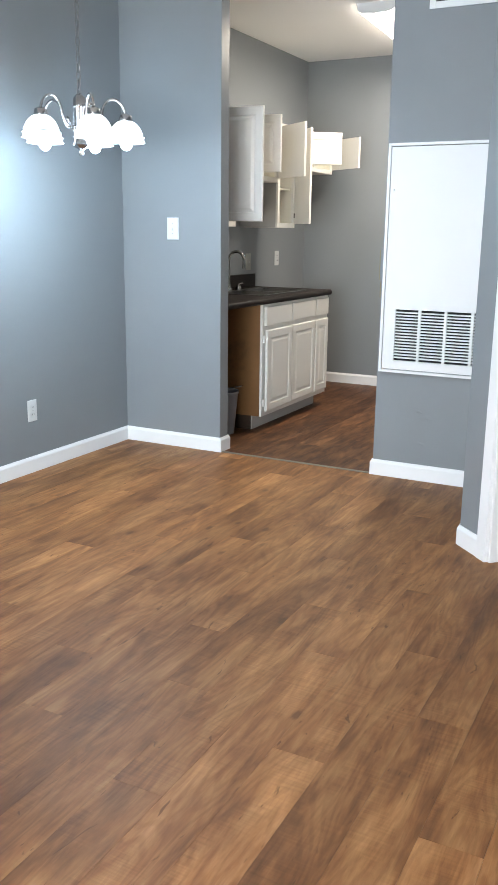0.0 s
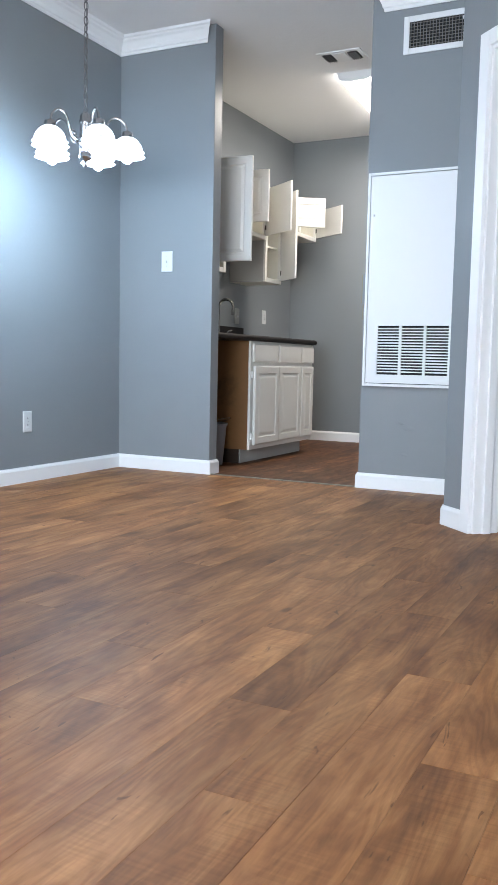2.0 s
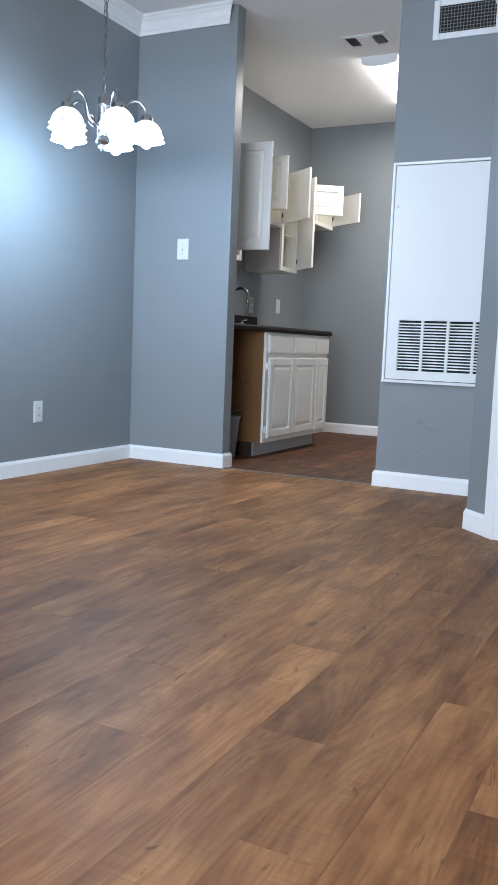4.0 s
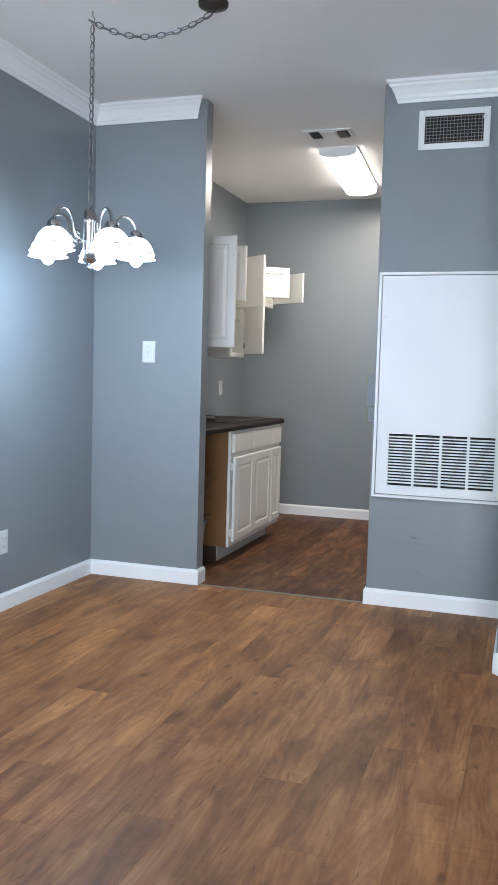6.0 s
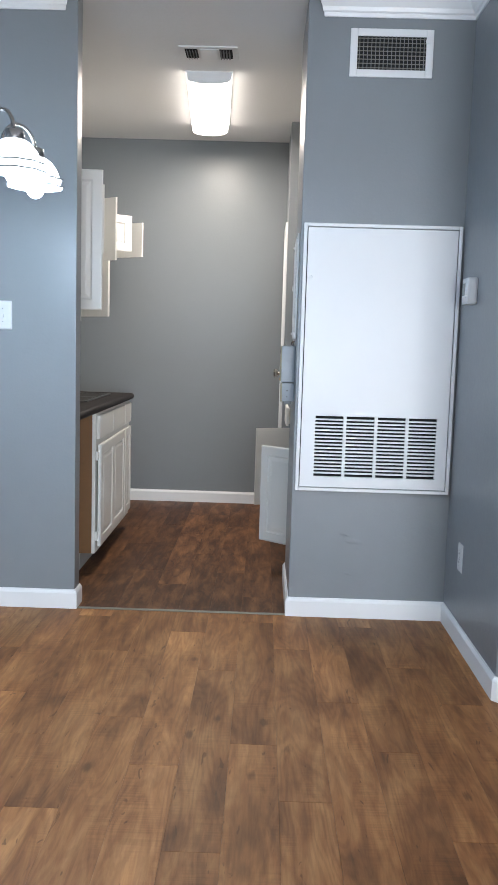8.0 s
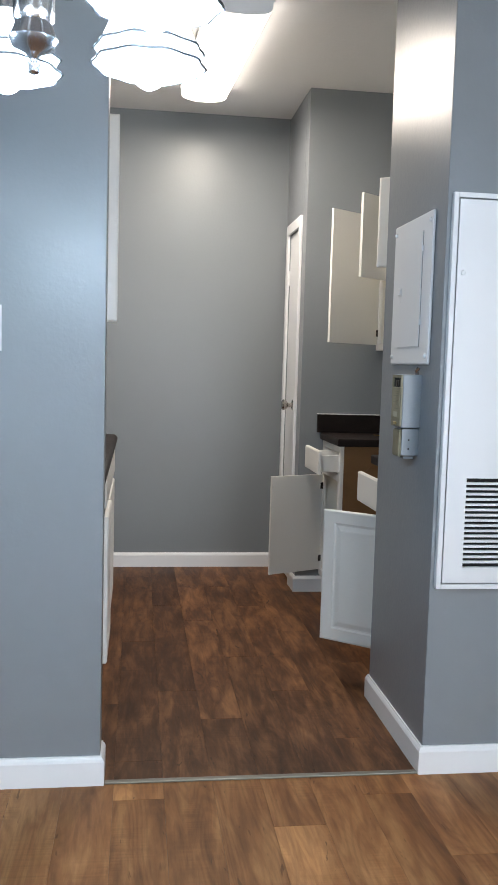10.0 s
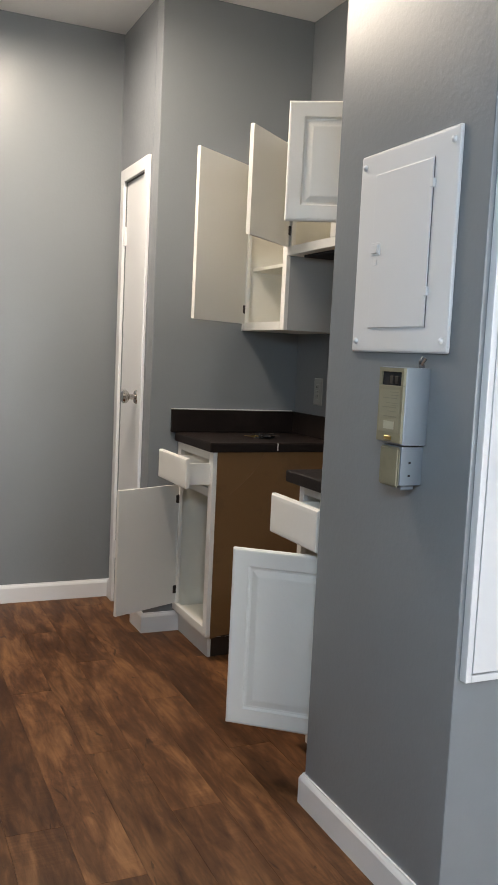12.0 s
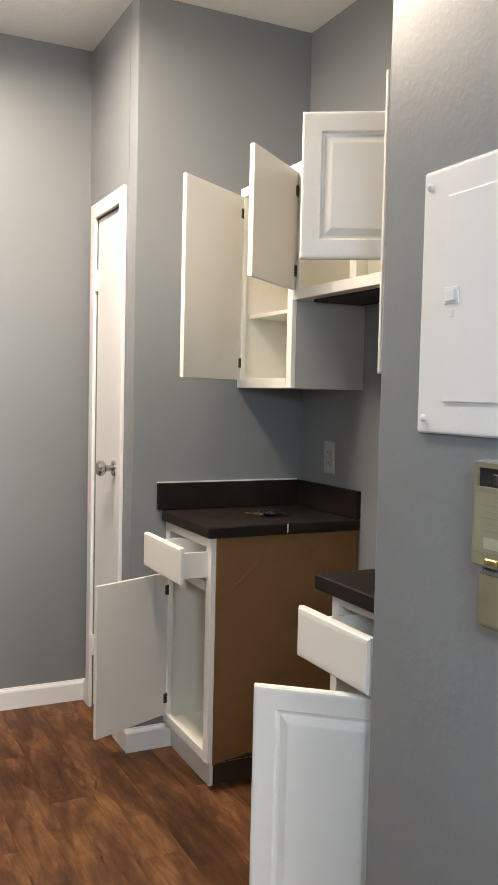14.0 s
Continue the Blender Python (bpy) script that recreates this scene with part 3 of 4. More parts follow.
# supply register
sr = thing("supply_register", (0.567, PY, 2.587), "white wall register with dark fins under the crown", "air vent")
vx0, vx1, vz0, vz1 = 0.382, 0.750, 2.484, 2.690
f = 0.032
part("frame", boxes(((vx0, PY - 0.010, vz0), (vx0 + f, PY, vz1)), ((vx1 - f, PY - 0.010, vz0), (vx1, PY, vz1)), ((vx0 + f, PY - 0.010, vz0), (vx1 - f, PY, vz0 + f)), ((vx0 + f, PY - 0.010, vz1 - f), (vx1 - f, PY, vz1)), bevel=0.003), METAL_WHITE, sr)
part("backing", boxes(((vx0 + f - 0.004, PY - 0.003, vz0 + f - 0.004), (vx1 - f + 0.004, PY - 0.001, vz1 - f + 0.004))), BLACK, sr)
n = 17
fin = None
for i in range(n):
    xc = vx0 + f + (vx1 - vx0 - 2 * f) * (i + 0.5) / n
    if fin is None:
        fin = link_mesh("fin", boxes(((-0.0013, -0.009, 0), (0.0013, -0.0045, vz1 - vz0 - 2 * f))), GREYFIN)
        o = fin
    else:
        o = new("fin", fin.data)
    o.parent = sr
    o.location = Vector((xc, PY, vz0 + f)) - sr.location
for i in range(8):
    zc = vz0 + f + (vz1 - vz0 - 2 * f) * (i + 0.5) / 8
    part("cross_fin", boxes(((vx0 + f, PY - 0.0042, zc - 0.0018), (vx1 - f, PY - 0.0032, zc + 0.0018))), STRIP, sr)
part("lever", boxes(((vx1 - f - 0.004, PY - 0.02, 2.63), (vx1 - f + 0.012, PY - 0.009, 2.645)), bevel=0.002), METAL_WHITE, sr)

# old plaster patch under the panel
rngp = random.Random(5)
for (xc, zc, w, h) in ((0.49, 0.372, 0.055, 0.016), (0.45, 0.398, 0.030, 0.010), (0.475, 0.215, 0.030, 0.008)):
    bm = bmesh.new()
    ring = []
    for k in range(14):
        a = 2 * math.pi * k / 14
        q = rngp.uniform(0.6, 1.15)
        ring.append(bm.verts.new((xc + w * q * math.cos(a), PY - 0.0004, zc + h * q * math.sin(a) - 0.2 * w * math.cos(a))))
    tip = bm.verts.new((xc, PY - 0.0045, zc))
    for k in range(14):
        bm.faces.new((ring[k], ring[(k + 1) % 14], tip))
    solid("wall_patch", bm, WALL, "rough painted plaster patch on the closet wall", "wall", smooth=True)

# chandelier
CX, CY = -0.897, 4.458
ch = thing("chandelier", (CX, CY, H), "brushed nickel chandelier with five lit frosted glass shades", "chandelier")
bm = bmesh.new()
lathe(bm, [(0.001, 1.712), (0.010, 1.716), (0.013, 1.726), (0.006, 1.734), (0.012, 1.742), (0.030, 1.750), (0.036, 1.762), (0.030, 1.776), (0.027, 1.785), (0.030, 1.79), (0.030, 1.80), (0.030, 1.806), (0.030, 1.925), (0.033, 1.930), (0.033, 1.942), (0.029, 1.947), (0.028, 1.968), (0.016, 1.982), (0.006, 1.988), (0.001, 1.990)], (CX, CY, 0), 28, lambda i, k: 0.92 if 11 <= i <= 12 and k % 4 == 0 else 1.0)
part("column", bm, STEEL, ch, "fluted brushed nickel column", True)
RARM = 0.212
for i in range(5):
    a = radians(37 + 72 * i)
    ca, sa = math.cos(a), math.sin(a)

    def pol(r, z):
        return (CX + r * ca, CY + r * sa, z)

    pts = [pol(0.024, 1.842), pol(0.055, 1.838), pol(0.082, 1.852), pol(0.096, 1.885), pol(0.103, 1.920), pol(0.117, 1.950), pol(0.140, 1.968), pol(0.168, 1.968), pol(0.192, 1.950), pol(0.206, 1.925), pol(RARM, 1.895)]
    fine = []
    for p, q in zip(pts, pts[1:]):
        fine += [Vector(p).lerp(Vector(q), k / 3) for k in range(3)]
    fine.append(Vector(pts[-1]))
    for _ in range(3):
        fine = [fine[0]] + [(fine[k - 1] + fine[k] * 2 + fine[k + 1]) / 4 for k in range(1, len(fine) - 1)] + [fine[-1]]
    bm = bmesh.new()
    tube(bm, fine, 0.0062, 10)
    arm = part("arm", bm, STEEL, ch, "curved nickel arm", True)
    bm = bmesh.new()
    loop = [pol(0.072 + 0.020 * math.cos(w) * (1 - w / 14), 1.862 + 0.020 * math.sin(w) * (1 - w / 14)) for w in [k * 0.42 for k in range(22)]]
    tube(bm, loop, 0.0034, 6)
    part("scroll", bm, STEEL, arm, "", True)
    c = pol(RARM, 0)
    bm = bmesh.new()
    lathe(bm, [(0.001, 1.908), (0.010, 1.907), (0.026, 1.900), (0.029, 1.892), (0.030, 1.872), (0.028, 1.864), (0.001, 1.864)], c, 18)
    part("socket_cup", bm, STEEL, ch, "nickel cup over the shade", True)
    bm = bmesh.new()
    outer = [(0.028, 1.872), (0.036, 1.869), (0.052, 1.856), (0.067, 1.834), (0.076, 1.810), (0.079, 1.798), (0.086, 1.792), (0.082, 1.783), (0.079, 1.776), (0.089, 1.765), (0.087, 1.762)]
    inner = [(0.075, 1.776), (0.072, 1.806), (0.062, 1.833), (0.048, 1.852), (0.028, 1.866)]
    outer, inner = ([(q, 1.872 - (1.872 - z_) * 0.86) for q, z_ in some] for some in (outer, inner))
    lathe(bm, outer + inner, c, 40, lambda i_, k: 1.0 + (0.035 * math.cos(k * 2 * math.pi * 10 / 40) if i_ in (6, 9, 10) else 0.0))
    shade = part("shade", bm, SHADE, ch, "lit frosted bell glass with a rippled rim", True)
    for rr, zz in ((0.0870, 1.8032), (0.0905, 1.7795)):
        bm = bmesh.new()
        tube(bm, [(c[0] + rr * (1 + 0.035 * math.cos(k * 2 * math.pi * 10 / 40)) * math.cos(2 * math.pi * k / 40), c[1] + rr * (1 + 0.035 * math.cos(k * 2 * math.pi * 10 / 40)) * math.sin(2 * math.pi * k / 40), zz) for k in range(40)], 0.0024, 6, True)
        part("rim", bm, RIMGLASS, shade, "clear glass edge of the rim", True)
    bm = bmesh.new()
    bmesh.ops.create_uvsphere(bm, u_segments=16, v_segments=10, radius=0.028)
    bmesh.ops.translate(bm, verts=bm.verts, vec=(c[0], c[1], 1.770))
    part("bulb", bm, BULB, shade, "glowing white bulb", True)
    point_lamp("chandelier_lamp", (c[0], c[1], 1.722), 12.0, COOL, 0.03)


def chain(pts, length=0.044, wire=0.0027, half=0.0115):
    """Oval links strung along points."""
    bm = bmesh.new()
    pts = [Vector(p) for p in pts]
    run, acc, places = 0.0, 0.0, []
    pitch_ = length - 2.6 * wire
    for p, q in zip(pts, pts[1:]):
        seg = (q - p).length
        while acc <= run + seg:
            places.append((p.lerp(q, (acc - run) / seg), (q - p).normalized()))
            acc += pitch_
        run += seg
    for i, (p, d) in enumerate(places):
        side = d.cross(Vector((0.3, 0.9, 0.1)))
        side.normalize()
        other = d.cross(side)
        w = side if i % 2 else other
        loop = []
        for k in range(12):
            a = 2 * math.pi * k / 12
            loop.append(p + d * (math.cos(a) * length / 2) + w * (math.sin(a) * half))
        tube(bm, loop, wire, 6, True)
    return bm


hookp = Vector((CX - 0.004, CY + 0.008, 2.800))
part("chain", chain([(CX, CY, 1.99), hookp]), CHAIN, ch, "hanging nickel chain", True)
swag_end = Vector((-0.352, 4.52, 2.808))
cat = []
for k in range(25):
    u = k / 24
    q = hookp.lerp(swag_end, u)
    cat.append((q.x, q.y, q.z - 0.33 * u * (1 - u)))
part("swag_chain", chain(cat), CHAIN, ch, "chain swagged along the ceiling", True)
bm = bmesh.new()
cord = [(CX + 0.004, CY, z) for z in (1.99, 2.2, 2.4, 2.6, 2.79)] + [(x, y + 0.004, z - 0.003) for x, y, z in cat]
tube(bm, cord, 0.0016, 6)
part("cord", bm, CHAIN, ch, "", True)
bm = bmesh.new()
tube(bm, [(hookp.x, hookp.y, H), (hookp.x, hookp.y, 2.825), (hookp.x + 0.010, hookp.y, 2.812), (hookp.x + 0.006, hookp.y, 2.798), (hookp.x - 0.006, hookp.y, 2.797), (hookp.x - 0.010, hookp.y, 2.806)], 0.003, 8)
part("hook", bm, STEEL, ch, "", True)
bm = bmesh.new()
lathe(bm, [(0.001, 2.806), (0.008, 2.808), (0.012, 2.816), (0.040, 2.820), (0.062, 2.830), (0.066, 2.8445), (0.001, 2.8448)], (-0.352, 4.52, 0), 28)
part("canopy", bm, DARKMETAL, ch, "dark round ceiling canopy", True)

# ---- kitchen ----
# ceiling light
cl = thing("ceiling_light", (-0.360, 7.465, H), "long wraparound fluorescent ceiling light, lit", "ceiling light")
FX, FW, FY0, FY1 = -0.325, 0.126, 6.85, 8.08


def wrap_profile(w, depth):
    pts = [(-w, H - 0.002)]
    for k in range(13):
        a = math.pi * k / 12
        pts.append((-w * 1.0 * math.cos(a), H - 0.030 - (depth - 0.030) * math.sin(a) ** 0.55))
    pts.append((w, H - 0.002))
    return pts


def extrude_y(bm, prof, y0, y1):
    lean = -0.057  # the fixture hangs a little askew
    a = [bm.verts.new((FX + x + lean * (y0 - FY0), y0, z)) for x, z in prof]
    b_ = [bm.verts.new((FX + x + lean * (y1 - FY0), y1, z)) for x, z in prof]
    k = len(prof)
    for i in range(k):
        bm.faces.new((a[i], a[(i + 1) % k], b_[(i + 1) % k], b_[i]))
    bm.faces.new(a)
    bm.faces.new(b_)
    return bm


part("diffuser", extrude_y(bmesh.new(), wrap_profile(FW, 0.078), FY0 + 0.012, FY1 - 0.012), LENS, cl, "glowing white acrylic wrap lens", True)
part("end_cap", extrude_y(bmesh.new(), wrap_profile(FW + 0.004, 0.070), FY0, FY0 + 0.012), METAL_WHITE, cl)
part("end_cap", extrude_y(bmesh.new(), wrap_profile(FW + 0.004, 0.070), FY1 - 0.012, FY1), METAL_WHITE, cl)

for sx in (-1, 1):
    xr = sx * (FW + 0.008)
    part("side_rail", extrude_y(bmesh.new(), [(xr - 0.004, H - 0.012), (xr + 0.004, H - 0.012), (xr + 0.004, H - 0.0005), (xr - 0.004, H - 0.0005)], FY0, FY1), METAL_WHITE, cl, "white steel edge of the fixture base")

# ceiling register
cr = thing("ceiling_register", (-0.305, 6.53, H), "white ceiling air register with two dark openings", "air vent")
part("plate", boxes(((-0.462, 6.43, H - 0.008), (-0.148, 6.63, H)), bevel=0.003), CEILING, cr)
part("centre_plate", boxes(((-0.352, 6.448, H - 0.016), (-0.258, 6.612, H - 0.0085)), bevel=0.004), METAL_WHITE, cr, "raised white centre plate")
for xa, tilt in ((-0.432, 1), (-0.246, -1)):
    op = part("opening", boxes(((xa, 6.46, H - 0.0100), (xa + 0.068, 6.60, H - 0.0075))), BLACK, cr, "dark louvered opening")
    for k in range(4):
        xk = xa + 0.008 + k * 0.0155
        bm = bmesh.new()
        ends = [[bm.verts.new((xk + dx_, y_, z_)) for dx_, z_ in ((0, H - 0.0105), (0.0015, H - 0.0105), (0.0015 + tilt * 0.006, H - 0.019), (tilt * 0.006, H - 0.019))] for y_ in (6.46, 6.60)]
        for j in range(4):
            bm.faces.new((ends[0][j], ends[0][(j + 1) % 4], ends[1][(j + 1) % 4], ends[1][j]))
        bm.faces.new(ends[0])
        bm.faces.new(ends[1])
        bmesh.ops.recalc_face_normals(bm, faces=bm.faces)
        part("louver", bm, GREYFIN, op)
for xs in (-0.450, -0.160):
    bm = bmesh.new()
    bmesh.ops.create_uvsphere(bm, u_segments=10, v_segments=6, radius=0.005)
    bmesh.ops.translate(bm, verts=bm.verts, vec=(xs, 6.53, H - 0.008))
    part("screw", bm, METAL_WHITE, cr, "", True)

# breaker panel
bp = thing("breaker_panel", (PX, 5.99, 1.556), "white painted electrical breaker panel on grey wall", "breaker panel")
part("cover", boxes(((PX - 0.010, 5.79, 1.318), (PX, 6.196, 1.810)), bevel=0.0075, seg=3), METAL_WHITE, bp)
bdoor = part("door", boxes(((PX - 0.0135, 5.880, 1.378), (PX - 0.0095, 6.118, 1.754)), bevel=0.0015), METAL_WHITE, bp)
part("latch_frame", boxes(((PX - 0.0155, 6.080, 1.556), (PX - 0.0132, 6.121, 1.587)), bevel=0.001, seg=1), METAL_WHITE, bdoor)
part("latch", boxes(((PX - 0.0185, 6.088, 1.561), (PX - 0.013, 6.116, 1.582)), bevel=0.002), METAL_WHITE, bdoor)
part("lock", boxes(((PX - 0.0145, 6.092, 1.532), (PX - 0.013, 6.106, 1.546)), bevel=0.001), METAL_WHITE, bdoor)
part("door_gap", boxes(((PX - 0.0108, 5.876, 1.376), (PX - 0.0104, 5.8795, 1.756))), GREYFIN, bp)
for zc in (1.458, 1.698):
    part("hinge", boxes(((PX - 0.017, 5.872, zc - 0.010), (PX - 0.0095, 5.884, zc + 0.010)), bevel=0.002), METAL_WHITE, bdoor)
for yc in (5.812, 6.174):
    for zc in (1.346, 1.780):
        bm = bmesh.new()
        bmesh.ops.create_uvsphere(bm, u_segments=10, v_segments=6, radius=0.008)
        bmesh.ops.translate(bm, verts=bm.verts, vec=(PX - 0.010, yc, zc))
        part("screw", bm, METAL_WHITE, bp, "", True)

# old control box under it
cb = thing("control_box", (PX, 5.905, 1.14), "old beige control box with painted metal sides", "control box")
bx0 = 0.122
part("housing", boxes(((bx0 + 0.006, 5.855, 1.108), (PX, 5.958, 1.284)), bevel=0.003), BLUEBOX, cb, "grey-blue painted metal housing")
cover = part("cover", boxes(((bx0, 5.857, 1.112), (bx0 + 0.008, 5.956, 1.242)), bevel=0.002), BEIGE, cb, "yellowed beige front cover")
part("cover_rim", boxes(((bx0, 5.857, 1.242), (bx0 + 0.008, 5.866, 1.282)), ((bx0, 5.947, 1.242), (bx0 + 0.008, 5.956, 1.282)), ((bx0, 5.866, 1.273), (bx0 + 0.008, 5.947, 1.282))), BEIGE, cb)
part("recess", boxes(((bx0 + 0.0045, 5.866, 1.242), (bx0 + 0.0065, 5.947, 1.273))), BLACK, cb, "dark recess with switches")
for yc in (5.885, 5.905):
    part("switch", boxes(((bx0 - 0.001, yc - 0.006, 1.246), (bx0 + 0.006, yc + 0.006, 1.264)), bevel=0.001, seg=1), DARKMETAL, cb)
label_ = part("label", boxes(((bx0 - 0.0008, 5.866, 1.135), (bx0 + 0.0002, 5.948, 1.232))), paint("aged_paper_label", (0.27, 0.25, 0.175), 0.7, 0.15, 0, 1, (0.17, 0.15, 0.095), 0.6), cover, "faded paper label")
PRINT = paint("faded_print", (0.215, 0.20, 0.14), 0.7, 0.1)
rng_ = random.Random(4)
for k, zc in enumerate((1.226, 1.219, 1.212, 1.201, 1.196, 1.191, 1.182, 1.170)):
    a_ = 5.870 + rng_.uniform(0, 0.010)
    part("text_line", boxes(((bx0 - 0.0014, a_, zc), (bx0 - 0.0007, a_ + rng_.uniform(0.03, 0.062), zc + rng_.uniform(0.0012, 0.0022)))), PRINT, label_)
part("label_patch", boxes(((bx0 - 0.0016, 5.884, 1.142), (bx0 - 0.0007, 5.926, 1.160))), paint("rubbed_pale_patch", (0.40, 0.38, 0.29), 0.7, 0.25, 0, 1, (0.22, 0.20, 0.13), 0.8), label_, "rubbed pale patch")
part("clip", boxes(((bx0 - 0.003, 5.892, 1.117), (bx0 + 0.001, 5.920, 1.126)), bevel=0.0012, seg=1), BRASS, cover, "small brassy clip")
bm = prism([(0.135, 5.866), (PX, 5.866), (PX, 5.946), (0.135, 5.946)], 1.004, 1.104)
bmesh.ops.bevel(bm, geom=[e for e in bm.edges if all(abs(v.co.z - 1.004) < 1e-4 for v in e.verts)], offset=0.012, segments=3, affect="EDGES")
part("lower_housing", bm, BLUEBOX, cb)
bm = prism([(0.127, 5.868), (0.137, 5.868), (0.137, 5.944), (0.127, 5.944)], 1.010, 1.102)
bmesh.ops.bevel(bm, geom=list(bm.edges), offset=0.004, segments=2, affect="EDGES")
part("lower_cover", bm, BEIGE, cb, "grimy beige lower cover")
for zc in (1.035, 1.065):
    part("screw_hole", boxes(((0.156, 5.8645, zc), (0.161, 5.8665, zc + 0.005))), BLACK, cb)
bm = bmesh.new()
tube(bm, [(PX - 0.012, 5.875, 1.284), (PX - 0.016, 5.872, 1.297), (PX - 0.010, 5.868, 1.308)], 0.007, 8)
part("conduit", bm, STEEL, cb, "", True)


def carcass(parent, x_face, x_back, y0, y1, z0, z1, side_mat=CAB, inner=CAB_IN, shelves=(), stile=0.036, rail=0.036, mid_rail=None, mid_stile=None, t=0.015):
    """Open cabinet box between a face plane and a wall plane, with a face frame."""
    s = 1 if x_back > x_face else -1
    xf, xb = x_face + s * 0.019, x_back
    k = 0.003 if side_mat is not inner else 0.0
    part("side_panel", boxes(((min(xf, xb), y0 + k, z0), (max(xf, xb), y0 + t, z1))), inner, parent)
    part("side_panel", boxes(((min(xf, xb), y1 - t, z0), (max(xf, xb), y1 - k, z1))), inner, parent)
    if k:
        part("side_skin", boxes(((min(xf, xb), y0, z0), (max(xf, xb), y0 + k, z1))), side_mat, parent)
        part("side_skin", boxes(((min(xf, xb), y1 - k, z0), (max(xf, xb), y1, z1))), side_mat, parent)
    part("bottom_panel", boxes(((min(xf, xb), y0 + t, z0), (max(xf, xb), y1 - t, z0 + t))), inner, parent)
    part("top_panel", boxes(((min(xf, xb), y0 + t, z1 - t), (max(xf, xb), y1 - t, z1))), inner, parent)
    bx = xb - s * 0.006
    part("back_panel", boxes(((min(bx, xb), y0 + t, z0 + t), (max(bx, xb), y1 - t, z1 - t))), inner, parent)
    for z in shelves:
        part("shelf", boxes(((min(xf + s * 0.02, bx), y0 + t, z), (max(xf + s * 0.02, bx), y1 - t, z + t)), bevel=0.002), inner, parent)
    xs = (min(x_face, xf), max(x_face, xf))
    fr = [((xs[0], y0, z0), (xs[1], y0 + stile, z1)), ((xs[0], y1 - stile, z0), (xs[1], y1, z1)), ((xs[0], y0 + stile, z0), (xs[1], y1 - stile, z0 + rail)), ((xs[0], y0 + stile, z1 - rail), (xs[1], y1 - stile, z1))]
    if mid_rail:
        fr.append(((xs[0], y0 + stile, mid_rail - rail / 2), (xs[1], y1 - stile, mid_rail + rail / 2)))
    if mid_stile:
        fr.append(((xs[0], mid_stile - 0.02, z0 + rail), (xs[1], mid_stile + 0.02, z1 - rail)))
    part("face_frame", boxes(*fr, bevel=0.0015, seg=1), CAB, parent)


def upper(x_face, x_back, y0, y1, z0, z1, label, side_mat=CAB_IN, shelves=(), mid=None):
    ob = thing("wall_cabinet", ((x_face + x_back) / 2, (y0 + y1) / 2, z0), label, "cabinet", "kitchen wall cabinets")
    carcass(ob, x_face, x_back, y0, y1, z0, z1, side_mat, CAB_IN, shelves, mid_stile=mid)
    return ob


TOP = 2.185
LF = -1.218
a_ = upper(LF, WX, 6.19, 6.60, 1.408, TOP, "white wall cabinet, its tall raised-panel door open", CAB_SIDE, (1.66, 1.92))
swung_door(a_, (LF, 6.205), (-0.812, 6.222), (0, -1), 1.440, 2.152, width=0.405)
b__ = upper(LF, WX, 6.60, 7.29, 1.745, TOP, "short white wall cabinet over the sink, both doors open", CAB_IN, (), 6.945)
swung_door(b__, (LF, 6.615), (-0.885, 6.635), (0, -1), 1.775, 2.152, width=0.335)
swung_door(b__, (LF, 7.275), (-0.890, 7.035), (0, 1), 1.775, 2.152)
c_ = upper(LF, WX, 7.29, 7.61, 1.408, TOP, "narrow white wall cabinet with shelves, door open", CAB_SIDE, (1.70, 1.95))
swung_door(c_, (LF, 7.595), (-0.998, 7.393), (0, 1), 1.440, 2.152)
d_ = upper(LF, WX, 7.61, 8.38, 1.870, TOP, "short white wall cabinet at the end, both doors open", CAB_IN, (), 7.995)
swung_door(d_, (LF, 7.625), (-0.920, 7.833), (0.3, -1), 1.905, 2.152)
swung_door(d_, (LF, 8.365), (-0.886, 8.141), (0, 1), 1.905, 2.152)

RF = 0.615
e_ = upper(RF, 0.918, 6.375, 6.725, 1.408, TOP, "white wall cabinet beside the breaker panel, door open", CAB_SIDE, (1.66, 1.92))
swung_door(e_, (RF, 6.395), (0.349, 6.575), (0, -1), 1.440, 2.152)
g_ = upper(RF, 0.918, 6.735, 7.488, 1.715, TOP, "short white wall cabinet over the range gap, doors open", CAB_IN, (), 7.11)
swung_door(g_, (RF, 7.472), (0.331, 7.236), (0, 1), 1.748, 2.150)
swung_door(g_, (RF, 6.752), (0.325, 6.930), (0, -1), 1.756, 2.150)
# thin near-black sheet just below the cabinet bottom
part("underside_sheet", boxes(((0.66, 6.80, 1.705), (0.86, 7.42, 1.7145))), BLACK, g_, "dark sheet on the underside")
h_ = upper(RF, 0.918, 7.492, 7.932, 1.408, TOP, "tall white wall cabinet with empty shelves, door open", CAB_SIDE, (1.68, 1.93))
swung_door(h_, (RF, 7.905), (0.284, 7.675), (0, 1), 1.440, 2.150)


def swung_drawer(parent, x_front, x_face, y0, y1, z0, z1):
    """A drawer pulled out along x: its front and the box behind."""
    fr = shut_front(parent, "drawer_front", x_front + T, y0, y1, z0, z1, -1, DRAWER)
    t = 0.012
    xa, xb = x_front + T, x_front + T + 0.42
    part("drawer_box", boxes(((xa, y0 + 0.035, z0 + 0.012), (xb, y0 + 0.035 + t, z1 - 0.025)), ((xa, y1 - 0.035 - t, z0 + 0.012), (xb, y1 - 0.035, z1 - 0.025)), ((xa, y0 + 0.047, z0 + 0.012), (xb, y1 - 0.047, z0 + 0.022)), ((xb - t, y0 + 0.047, z0 + 0.022), (xb, y1 - 0.047, z1 - 0.025))), CAB, parent)
    return fr


